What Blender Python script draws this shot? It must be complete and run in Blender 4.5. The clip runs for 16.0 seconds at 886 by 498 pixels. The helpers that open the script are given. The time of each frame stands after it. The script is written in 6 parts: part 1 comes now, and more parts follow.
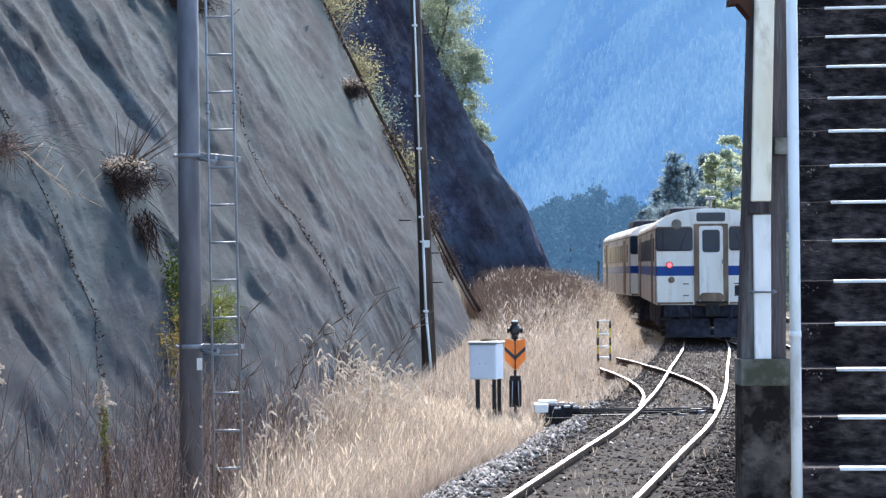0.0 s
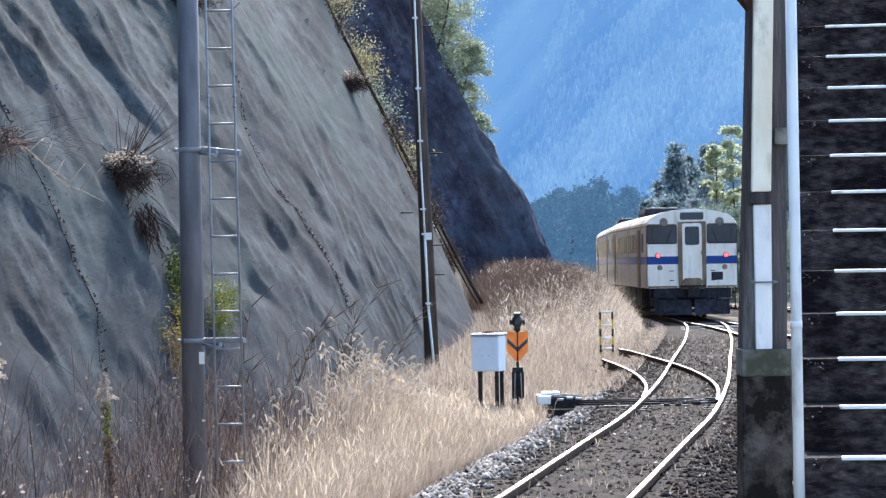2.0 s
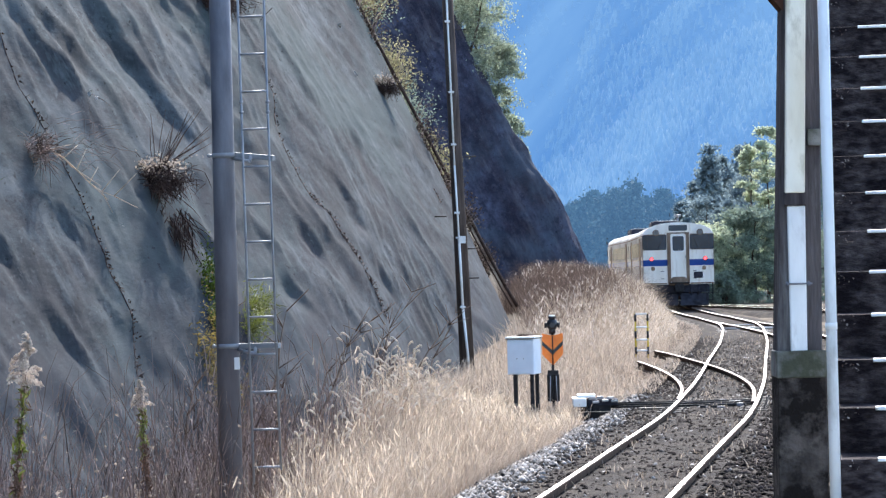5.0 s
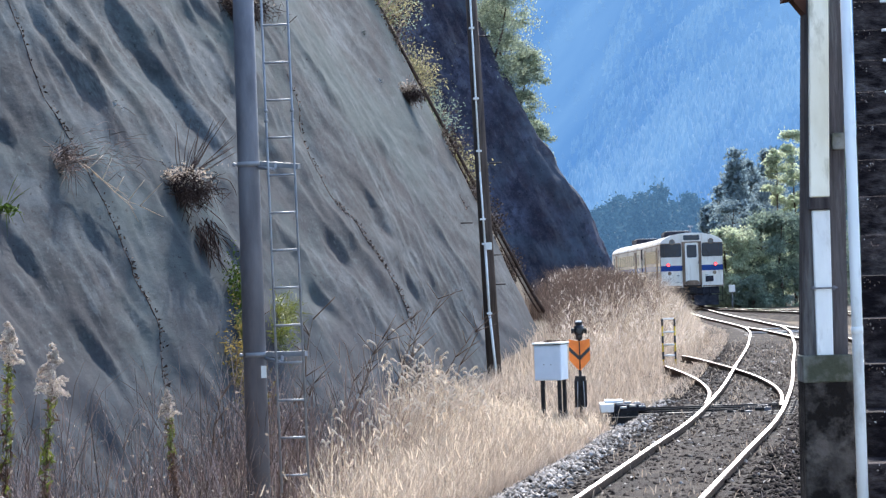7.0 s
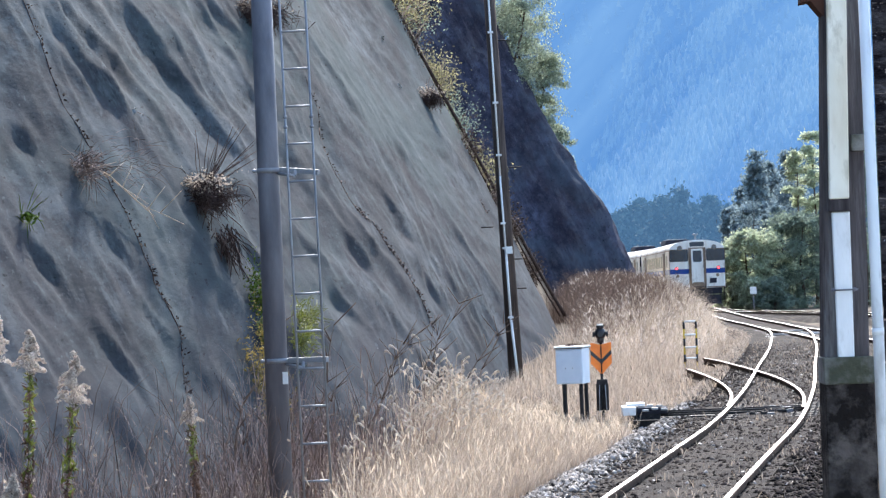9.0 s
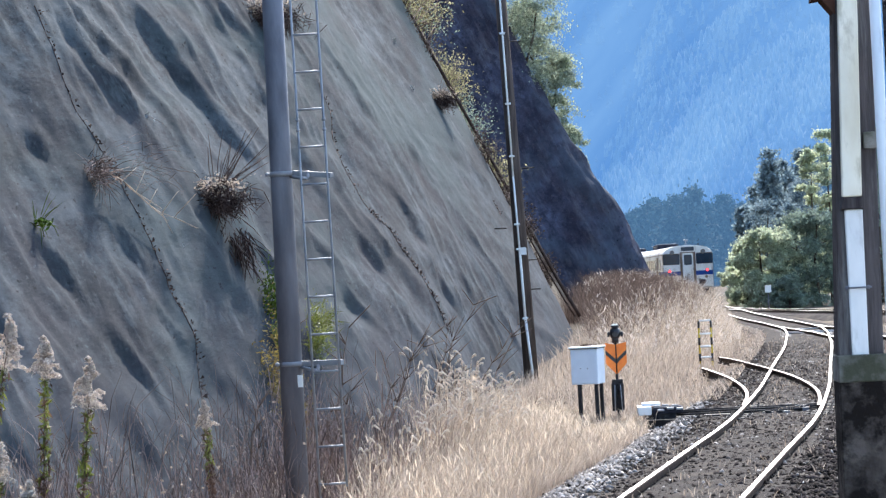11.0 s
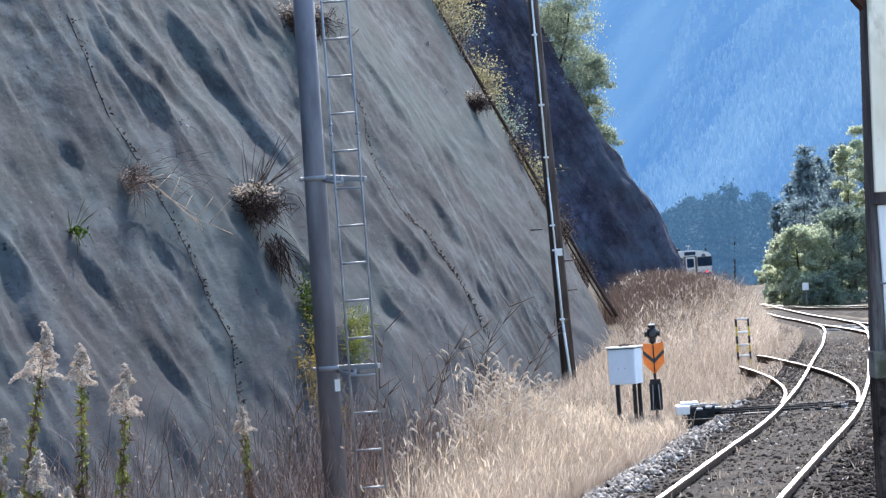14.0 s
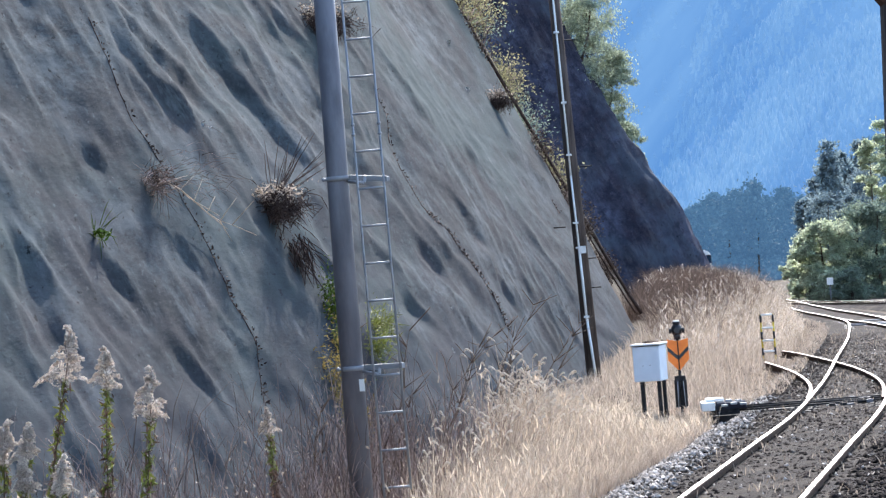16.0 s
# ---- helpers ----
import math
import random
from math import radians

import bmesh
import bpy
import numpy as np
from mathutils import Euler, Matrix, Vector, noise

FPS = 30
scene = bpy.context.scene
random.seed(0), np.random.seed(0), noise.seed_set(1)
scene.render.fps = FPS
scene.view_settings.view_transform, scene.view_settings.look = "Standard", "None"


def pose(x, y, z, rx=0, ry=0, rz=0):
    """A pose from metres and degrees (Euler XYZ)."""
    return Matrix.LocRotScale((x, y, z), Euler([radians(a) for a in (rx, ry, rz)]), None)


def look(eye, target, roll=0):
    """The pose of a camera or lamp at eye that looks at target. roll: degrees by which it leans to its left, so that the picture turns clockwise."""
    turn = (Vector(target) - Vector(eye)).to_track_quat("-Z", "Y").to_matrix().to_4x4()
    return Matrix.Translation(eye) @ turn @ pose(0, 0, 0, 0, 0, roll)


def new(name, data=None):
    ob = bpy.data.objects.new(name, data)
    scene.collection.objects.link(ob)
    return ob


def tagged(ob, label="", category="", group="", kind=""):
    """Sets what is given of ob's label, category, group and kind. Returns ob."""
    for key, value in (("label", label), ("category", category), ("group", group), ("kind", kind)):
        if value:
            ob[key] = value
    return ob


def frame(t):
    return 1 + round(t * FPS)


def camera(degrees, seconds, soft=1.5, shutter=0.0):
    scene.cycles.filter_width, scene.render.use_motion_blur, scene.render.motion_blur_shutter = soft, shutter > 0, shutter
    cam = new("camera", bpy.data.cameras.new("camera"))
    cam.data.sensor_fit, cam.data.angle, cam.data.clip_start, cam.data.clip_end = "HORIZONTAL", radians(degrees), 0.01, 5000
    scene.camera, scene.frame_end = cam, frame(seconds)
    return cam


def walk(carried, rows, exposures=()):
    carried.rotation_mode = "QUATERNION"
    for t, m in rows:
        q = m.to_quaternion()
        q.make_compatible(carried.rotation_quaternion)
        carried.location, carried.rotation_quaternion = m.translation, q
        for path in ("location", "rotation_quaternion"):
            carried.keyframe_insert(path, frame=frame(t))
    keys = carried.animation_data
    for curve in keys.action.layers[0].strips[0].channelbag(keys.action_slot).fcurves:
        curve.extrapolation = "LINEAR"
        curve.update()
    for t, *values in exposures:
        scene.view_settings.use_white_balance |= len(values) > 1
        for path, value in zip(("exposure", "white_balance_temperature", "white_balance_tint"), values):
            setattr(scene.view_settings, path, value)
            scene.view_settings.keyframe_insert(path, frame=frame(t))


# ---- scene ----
cam = camera(18.2, 16.0, soft=1.35)

# seconds, sideways and upward sway (m), yaw, pitch, roll (degrees): a hand-held long lens that turns left and leans
EYE_Z = 2.0
PATH = [
    (0, 0.0000, 0.0000, 0.000, 0.386, 0.500),
    (0.5, 0.0040, 0.0005, 0.055, 0.382, 0.692),
    (1, 0.0042, 0.0002, 0.037, 0.331, 0.770),
    (1.5, 0.0061, 0.0010, 0.013, 0.302, 0.634),
    (2, 0.0058, 0.0003, 0.046, 0.226, 0.881),
    (2.5, 0.0043, 0.0007, 0.228, 0.159, 1.290),
    (3, 0.0044, 0.0008, 0.477, 0.133, 1.408),
    (3.5, 0.0078, 0.0018, 0.531, 0.192, 1.395),
    (4, 0.0082, 0.0028, 0.639, 0.242, 1.244),
    (6.5, 0.0118, 0.0045, 1.163, 0.414, 1.733),
    (7, 0.0150, 0.0066, 1.314, 0.458, 1.842),
    (7.5, 0.0177, 0.0080, 1.438, 0.506, 1.902),
    (8, 0.0181, 0.0059, 1.476, 0.554, 1.830),
    (8.5, 0.0166, 0.0071, 1.590, 0.559, 2.012),
    (9, 0.0191, 0.0085, 1.751, 0.566, 2.323),
    (11.5, 0.0243, 0.0092, 2.164, 0.646, 3.023),
    (12, 0.0266, 0.0117, 2.295, 0.728, 3.160),
    (12.5, 0.0304, 0.0095, 2.438, 0.737, 3.087),
    (13, 0.0312, 0.0087, 2.575, 0.692, 3.325),
    (13.5, 0.0295, 0.0033, 2.717, 0.691, 3.480),
    (14, 0.0367, 0.0048, 2.820, 0.714, 3.757),
    (14.5, 0.0372, 0.0111, 2.931, 0.707, 3.691),
    (15, 0.0362, 0.0059, 3.101, 0.669, 4.042),
    (15.5, 0.0400, 0.0053, 3.263, 0.673, 4.268),
    (16, 0.0421, 0.0103, 3.321, 0.716, 4.311),
]
walk(cam, [(t, pose(x, 0, EYE_Z + z, 90 + p, r, y)) for t, x, z, y, p, r in PATH], exposures=[(0, 1.60, 6100, 11), (16, 1.60, 6100, 11)])

# ---- light: low winter sun ahead and to the right, clear sky ----
SUN_TO = Vector((0.07, 0.80, 0.60)).normalized()
world = bpy.data.worlds.new("sky")
scene.world = world
world.use_nodes = True
wn = world.node_tree.nodes
sky = wn.new("ShaderNodeTexSky")
sky.sky_type, sky.sun_disc = "NISHITA", False
sky.sun_elevation = math.asin(SUN_TO.z)
sky.sun_rotation = math.atan2(SUN_TO.x, SUN_TO.y)
sky.air_density, sky.dust_density = 1.0, 1.0
wn["Background"].inputs["Strength"].default_value = 0.15
world.node_tree.links.new(sky.outputs[0], wn["Background"].inputs["Color"])
sun = new("sun", bpy.data.lights.new("sun", "SUN"))
sun.data.energy, sun.data.angle, sun.data.color = 3.2, radians(0.6), (1.0, 0.93, 0.84)
sun.matrix_world = look(SUN_TO * 100, (0, 0, 0))


# ---- materials ----
def mat(name, a, b=None, scale=4.0, rough=0.8, metal=0.0, bump=0.0, bump_scale=None, c=None, c_scale=0.6, stretch=(1, 1, 1), vary=0.0, emit=None, strength=0.0,
        islands=False, translucent=0.0, c_range=(0.48, 0.62), haze=None, spec=None):
    """Two-tone noise paint (a, b), larger stains (c), bump, and per-object or per-island variation."""
    m = bpy.data.materials.new(name)
    m.use_nodes = True
    nt = m.node_tree
    n, L = nt.nodes, nt.links
    p = n["Principled BSDF"]
    p.inputs["Roughness"].default_value, p.inputs["Metallic"].default_value = rough, metal
    p.inputs["Specular IOR Level"].default_value = spec if spec is not None else (0.5 if rough < 0.7 else 0.08)
    if b is None:
        b = tuple(v * 0.8 for v in a)
    tc = n.new("ShaderNodeTexCoord")
    mp = n.new("ShaderNodeMapping")
    mp.inputs["Scale"].default_value = stretch
    L.new(tc.outputs["Object"], mp.inputs["Vector"])
    t = n.new("ShaderNodeTexNoise")
    t.inputs["Scale"].default_value, t.inputs["Detail"].default_value = scale, 6
    L.new(mp.outputs[0], t.inputs["Vector"])
    r = n.new("ShaderNodeValToRGB")
    r.color_ramp.elements[0].position, r.color_ramp.elements[1].position = 0.34, 0.66
    r.color_ramp.elements[0].color, r.color_ramp.elements[1].color = (*b, 1), (*a, 1)
    L.new(t.outputs["Fac"], r.inputs[0])
    col = r.outputs[0]
    if c:
        t2 = n.new("ShaderNodeTexNoise")
        t2.inputs["Scale"].default_value, t2.inputs["Detail"].default_value = c_scale, 7
        t2.inputs["Roughness"].default_value = 0.65
        L.new(mp.outputs[0], t2.inputs["Vector"])
        r2 = n.new("ShaderNodeValToRGB")
        r2.color_ramp.elements[0].position, r2.color_ramp.elements[1].position = c_range
        L.new(t2.outputs["Fac"], r2.inputs[0])
        mx = n.new("ShaderNodeMix")
        mx.data_type = "RGBA"
        L.new(r2.outputs[0], mx.inputs[0])
        L.new(col, mx.inputs[6])
        mx.inputs[7].default_value = (*c, 1)
        col = mx.outputs[2]
    if vary:
        src = n.new("ShaderNodeNewGeometry") if islands else n.new("ShaderNodeObjectInfo")
        hs = n.new("ShaderNodeHueSaturation")
        ma = n.new("ShaderNodeMath")
        ma.operation = "MULTIPLY_ADD"
        L.new(src.outputs["Random Per Island" if islands else "Random"], ma.inputs[0])
        ma.inputs[1].default_value, ma.inputs[2].default_value = 2 * vary, 1 - vary
        L.new(ma.outputs[0], hs.inputs["Value"])
        L.new(col, hs.inputs["Color"])
        col = hs.outputs[0]
    L.new(col, p.inputs["Base Color"])
    if bump:
        bt = n.new("ShaderNodeTexNoise")
        bt.inputs["Scale"].default_value, bt.inputs["Detail"].default_value = bump_scale or scale * 4, 5
        L.new(mp.outputs[0], bt.inputs["Vector"])
        bp = n.new("ShaderNodeBump")
        bp.inputs["Strength"].default_value, bp.inputs["Distance"].default_value = bump, 0.02
        L.new(bt.outputs["Fac"], bp.inputs["Height"])
        L.new(bp.outputs[0], p.inputs["Normal"])
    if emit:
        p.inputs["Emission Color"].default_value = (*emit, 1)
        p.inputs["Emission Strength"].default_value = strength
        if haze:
            # distance haze and lit ridge bands painted as emission: broad drifts of lighter and deeper blue
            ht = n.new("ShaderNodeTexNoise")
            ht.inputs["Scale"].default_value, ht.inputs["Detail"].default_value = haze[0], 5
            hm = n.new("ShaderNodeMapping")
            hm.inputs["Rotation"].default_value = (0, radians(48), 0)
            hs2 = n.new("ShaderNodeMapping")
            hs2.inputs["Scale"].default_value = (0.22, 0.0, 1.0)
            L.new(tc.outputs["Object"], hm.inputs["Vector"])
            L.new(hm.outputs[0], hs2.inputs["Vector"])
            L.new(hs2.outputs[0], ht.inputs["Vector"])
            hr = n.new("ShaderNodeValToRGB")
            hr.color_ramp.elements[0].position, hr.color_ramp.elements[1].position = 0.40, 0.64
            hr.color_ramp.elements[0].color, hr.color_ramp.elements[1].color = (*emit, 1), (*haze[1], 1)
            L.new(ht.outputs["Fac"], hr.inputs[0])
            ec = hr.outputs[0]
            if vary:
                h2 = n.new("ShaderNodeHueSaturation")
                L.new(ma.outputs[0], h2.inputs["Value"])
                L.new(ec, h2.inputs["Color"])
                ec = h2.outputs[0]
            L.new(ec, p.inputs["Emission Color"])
    if translucent:
        tr = n.new("ShaderNodeBsdfTranslucent")
        L.new(col, tr.inputs["Color"])
        ms = n.new("ShaderNodeMixShader")
        ms.inputs[0].default_value = translucent
        L.new(p.outputs[0], ms.inputs[1])
        L.new(tr.outputs[0], ms.inputs[2])
        L.new(ms.outputs[0], n["Material Output"].inputs[0])
    return m


def mortar(name, light, dark, stain, pale, grain, dust=None):
    """Sprayed mortar: mottle at three scales, streaks down the fall line, pits."""
    m = bpy.data.materials.new(name)
    m.use_nodes = True
    n, L = m.node_tree.nodes, m.node_tree.links
    p = n["Principled BSDF"]
    p.inputs["Roughness"].default_value, p.inputs["Specular IOR Level"].default_value = 0.95, 0.06
    tc = n.new("ShaderNodeTexCoord")
    # z of the texture runs up the fall line of the face
    fall = n.new("ShaderNodeMapping")
    fall.inputs["Rotation"].default_value = (0, radians(24.5), 0)
    L.new(tc.outputs["Object"], fall.inputs["Vector"])

    def tex(scale, stretch, lo, hi, detail=8, rough=0.6):
        mp = n.new("ShaderNodeMapping")
        mp.inputs["Scale"].default_value = stretch
        L.new(fall.outputs[0], mp.inputs["Vector"])
        t = n.new("ShaderNodeTexNoise")
        t.inputs["Scale"].default_value, t.inputs["Detail"].default_value, t.inputs["Roughness"].default_value = scale, detail, rough
        L.new(mp.outputs[0], t.inputs["Vector"])
        r = n.new("ShaderNodeMapRange")
        r.inputs["From Min"].default_value, r.inputs["From Max"].default_value = lo, hi
        L.new(t.outputs["Fac"], r.inputs["Value"])
        return r.outputs[0]

    def mix(a, c, f):
        x = n.new("ShaderNodeMix")
        x.data_type = "RGBA"
        for sock, v in ((x.inputs[6], a), (x.inputs[7], c)):
            if isinstance(v, tuple):
                sock.default_value = (*v, 1)
            else:
                L.new(v, sock)
        L.new(f, x.inputs[0])
        return x.outputs[2]

    def times(f, k):
        a = n.new("ShaderNodeMath")
        a.operation = "MULTIPLY"
        L.new(f, a.inputs[0])
        a.inputs[1].default_value = k
        return a.outputs[0]

    col = mix(dark, light, tex(1.1 * grain, (0.9, 0.17, 0.6), 0.38, 0.62, 10, 0.70))
    col = mix(col, stain, times(tex(0.42 * grain, (0.9, 0.16, 0.6), 0.45, 0.60, 9, 0.70), 0.9))
    col = mix(col, pale, times(tex(1.5 * grain, (1.5, 0.22, 0.30), 0.50, 0.74, 9, 0.66), 0.8))
    warm = tuple(a * k for a, k in zip(dark, (1.75, 1.35, 1.3)))
    col = mix(col, warm, times(tex(2.6 * grain, (1, 0.25, 0.5), 0.50, 0.66, 10, 0.72), 0.7))
    col = mix(col, dark, times(tex(3.4 * grain, (1.1, 0.3, 0.7), 0.53, 0.64, 10, 0.75), 0.65))
    col = mix(col, pale, times(tex(26 * grain, (1, 0.3, 0.7), 0.60, 0.72, 4), 0.45))
    col = mix(col, dark, times(tex(7 * grain, (1, 0.2, 0.6), 0.52, 0.70, 6, 0.7), 0.42))
    # weathered blotches with ragged edges, dark specks painted for small pits and litter, greenish algae
    col = mix(col, dark, times(tex(1.9 * grain, (1.0, 0.24, 0.9), 0.50, 0.60, 12, 0.80), 0.8))
    col = mix(col, tuple(a * k for a, k in zip(light, (0.86, 1.04, 0.95))), times(tex(0.30 * grain, (1.0, 0.22, 0.8), 0.50, 0.62, 8, 0.65), 0.6))
    col = mix(col, tuple(a * 0.45 for a in dark), times(tex(13 * grain, (1, 0.3, 0.9), 0.63, 0.68, 5, 0.65), 0.9))
    col = mix(col, pale, times(tex(4.5 * grain, (1.3, 0.16, 0.22), 0.60, 0.72, 10, 0.7), 0.6))
    if dust:
        # reddish track dust clinging to the lower face
        xyz, band = n.new("ShaderNodeSeparateXYZ"), n.new("ShaderNodeMapRange")
        L.new(tc.outputs["Object"], xyz.inputs[0])
        band.inputs["From Min"].default_value, band.inputs["From Max"].default_value = 4.6, 0.4
        L.new(xyz.outputs[2], band.inputs["Value"])
        both = n.new("ShaderNodeMath")
        both.operation = "MULTIPLY"
        L.new(band.outputs[0], both.inputs[0])
        L.new(tex(1.3 * grain, (1.0, 0.22, 0.7), 0.36, 0.60, 9, 0.7), both.inputs[1])
        col = mix(col, dust, times(both.outputs[0], 0.42))
    L.new(col, p.inputs["Base Color"])
    h1, h2 = tex(3.5 * grain, (1, 0.2, 0.9), 0.2, 0.8, 8, 0.65), tex(22 * grain, (1, 0.3, 1), 0.3, 0.7, 3)
    prev = None
    for h, s, d in ((h1, 0.18, 0.08), (h2, 0.09, 0.02)):
        bp = n.new("ShaderNodeBump")
        bp.inputs["Strength"].default_value, bp.inputs["Distance"].default_value = s, d
        L.new(h, bp.inputs["Height"])
        if prev:
            L.new(prev, bp.inputs["Normal"])
        prev = bp.outputs[0]
    L.new(prev, p.inputs["Normal"])
    return m


M = {}
M["mortar"] = mortar("mortar", (0.066, 0.084, 0.096), (0.022, 0.028, 0.034), (0.029, 0.033, 0.042), (0.126, 0.147, 0.162), 1.0, (0.068, 0.062, 0.072))
# bluer copy of the mortar: the spur's shade is put into its colour
M["mortar_shade_tint"] = mortar("mortar_shade_tint", (0.080, 0.086, 0.125), (0.020, 0.021, 0.034), (0.034, 0.028, 0.036), (0.125, 0.122, 0.140), 1.0)
M["earth"] = mat("earth", (0.12, 0.095, 0.07), (0.06, 0.048, 0.036), 1.5, 0.95, 0, 0.5, 14.0, (0.17, 0.135, 0.095), 0.3)
M["bed"] = mat("bed", (0.036, 0.030, 0.028), (0.014, 0.012, 0.011), 9.0, 0.95, 0, 0.9, 30.0, (0.060, 0.049, 0.040), 1.3, (1, 1, 1), c_range=(0.44, 0.60))
M["stone"] = mat("stone", (0.42, 0.385, 0.35), (0.11, 0.098, 0.088), 6.0, 0.85, 0, 0.3, 40, vary=0.9, islands=True)
M["rail"] = mat("rail", (0.43, 0.42, 0.41), (0.25, 0.24, 0.23), 5.0, 0.40, 1.0, stretch=(1, 0.25, 1))
M["rail_dull"] = mat("rail_dull", (0.20, 0.17, 0.15), (0.09, 0.07, 0.06), 4.0, 0.55, 0.6, stretch=(1, 0.3, 1))
M["rust"] = mat("rust", (0.085, 0.055, 0.042), (0.045, 0.03, 0.025), 9.0, 0.9, 0.0, 0.3)
M["sleeper"] = mat("sleeper", (0.09, 0.075, 0.062), (0.05, 0.042, 0.035), 3.0, 0.9, 0, 0.5, 20, stretch=(1, 6, 6), vary=0.3)
M["dark_iron"] = mat("dark_iron", (0.045, 0.044, 0.046), (0.022, 0.021, 0.023), 12.0, 0.72, 0.1, 0.2)
M["galv"] = mat("galv", (0.20, 0.20, 0.225), (0.125, 0.125, 0.145), 5.0, 0.62, 0.2, 0.25, 25, (0.085, 0.085, 0.10), 2.2, (1, 1, 0.3), c_range=(0.50, 0.68))
M["galv_bright"] = mat("galv_bright", (0.36, 0.37, 0.39), (0.25, 0.26, 0.28), 8.0, 0.6, 0.3)
M["old_wood"] = mat("old_wood", (0.12, 0.093, 0.08), (0.06, 0.046, 0.04), 6.0, 0.9, 0, 0.5, 25, stretch=(3, 3, 0.3))
M["white_paint"] = mat("white_paint", (0.88, 0.88, 0.87), (0.78, 0.78, 0.76), 5.0, 0.6, 0, 0.1, 20, (0.64, 0.61, 0.54), 2.2, (1, 1, 0.4), c_range=(0.57, 0.77))
M["worn_white"] = mat("worn_white", (0.84, 0.84, 0.84), (0.66, 0.67, 0.68), 7.0, 0.6, 0, 0.15, 25, (0.40, 0.38, 0.35), 8.0, (1, 1, 0.35), c_range=(0.52, 0.72))
M["cream_paint"] = mat("cream_paint", (0.88, 0.83, 0.71), (0.68, 0.61, 0.46), 7.0, 0.6, 0, 0.15, 25, (0.38, 0.33, 0.21), 10.0, (1, 1, 0.4), c_range=(0.52, 0.70))
M["concrete"] = mat("concrete", (0.24, 0.23, 0.21), (0.13, 0.125, 0.115), 7.0, 0.9, 0, 0.5, 30, (0.07, 0.072, 0.05), 3.0)
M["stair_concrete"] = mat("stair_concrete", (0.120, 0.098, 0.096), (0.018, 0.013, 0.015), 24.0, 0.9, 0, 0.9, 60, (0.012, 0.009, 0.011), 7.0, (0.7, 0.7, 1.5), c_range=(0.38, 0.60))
M["nosing"] = mat("nosing", (0.88, 0.88, 0.89), (0.72, 0.72, 0.73), 12.0, 0.5, c=(0.30, 0.27, 0.26), c_scale=11.0, c_range=(0.58, 0.70))
M["flake"] = mat("flake", (0.55, 0.50, 0.47), (0.20, 0.13, 0.10), 20.0, 0.85, c=(0.09, 0.05, 0.04), c_scale=30.0)
M["signal_orange"] = mat("signal_orange", (0.92, 0.23, 0.02), (0.80, 0.18, 0.015), 9.0, 0.5)
M["black_paint"] = mat("black_paint", (0.02, 0.02, 0.024), (0.012, 0.012, 0.015), 12.0, 0.4)
M["yellow_paint"] = mat("yellow_paint", (0.78, 0.55, 0.04), (0.62, 0.42, 0.03), 12.0, 0.5)
M["straw"] = mat("straw", (0.54, 0.45, 0.365), (0.36, 0.29, 0.23), 3.0, 0.75, vary=0.42, islands=True, translucent=0.37)
M["straw_pale"] = mat("straw_pale", (0.68, 0.58, 0.46), (0.46, 0.37, 0.28), 3.0, 0.8, vary=0.45, islands=True, translucent=0.42)
M["dead_stem"] = mat("dead_stem", (0.19, 0.135, 0.10), (0.10, 0.07, 0.055), 5.0, 0.85, vary=0.45, islands=True)
M["twig"] = mat("twig", (0.36, 0.265, 0.225), (0.16, 0.115, 0.095), 8.0, 0.9, vary=0.65, islands=True)
M["dry_leaf"] = mat("dry_leaf", (0.22, 0.135, 0.095), (0.10, 0.06, 0.045), 5.0, 0.85, vary=0.5, islands=True, translucent=0.2)
M["pale_crust"] = mat("pale_crust", (0.52, 0.54, 0.55), (0.30, 0.31, 0.32), 9.0, 0.9)
M["plume"] = mat("plume", (0.74, 0.66, 0.58), (0.52, 0.44, 0.38), 9.0, 0.9, vary=0.35, islands=True, translucent=0.35)
M["weed_leaf"] = mat("weed_leaf", (0.22, 0.24, 0.05), (0.12, 0.14, 0.025), 5.0, 0.6, vary=0.4, islands=True, translucent=0.35)
M["leaf_yellow"] = mat("leaf_yellow", (0.40, 0.37, 0.21), (0.20, 0.18, 0.09), 3.0, 0.75, vary=0.5, islands=True, translucent=0.45, spec=0.15)
M["leaf_green"] = mat("leaf_green", (0.30, 0.36, 0.28), (0.16, 0.21, 0.165), 2.0, 0.7, vary=0.3, islands=True, translucent=0.5, spec=0.1)
M["leaf_pale"] = mat("leaf_pale", (0.58, 0.62, 0.44), (0.36, 0.41, 0.28), 2.0, 0.7, vary=0.28, islands=True, translucent=0.55, spec=0.1)
# evergreen leaves lightened and blued: haze put into the base colour
M["leaf_dark"] = mat("leaf_dark", (0.24, 0.31, 0.33), (0.15, 0.20, 0.22), 2.0, 0.8, vary=0.25, islands=True, translucent=0.5, spec=0.06)
M["moss"] = mat("moss", (0.12, 0.17, 0.025), (0.06, 0.09, 0.015), 8.0, 0.9, vary=0.4, islands=True)
M["bark"] = mat("bark", (0.12, 0.09, 0.07), (0.06, 0.045, 0.035), 8.0, 0.95, 0, 0.5, 20, stretch=(1, 1, 0.3))
# blue emission here is painted haze over the cedar belt
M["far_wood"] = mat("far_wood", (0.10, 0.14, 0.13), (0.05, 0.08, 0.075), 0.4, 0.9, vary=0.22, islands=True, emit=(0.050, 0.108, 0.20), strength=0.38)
# mountain and forest glow in two blues that stand for air haze
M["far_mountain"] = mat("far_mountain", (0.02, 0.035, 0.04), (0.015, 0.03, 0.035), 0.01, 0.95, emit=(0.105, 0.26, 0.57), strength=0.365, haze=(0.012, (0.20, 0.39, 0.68)))
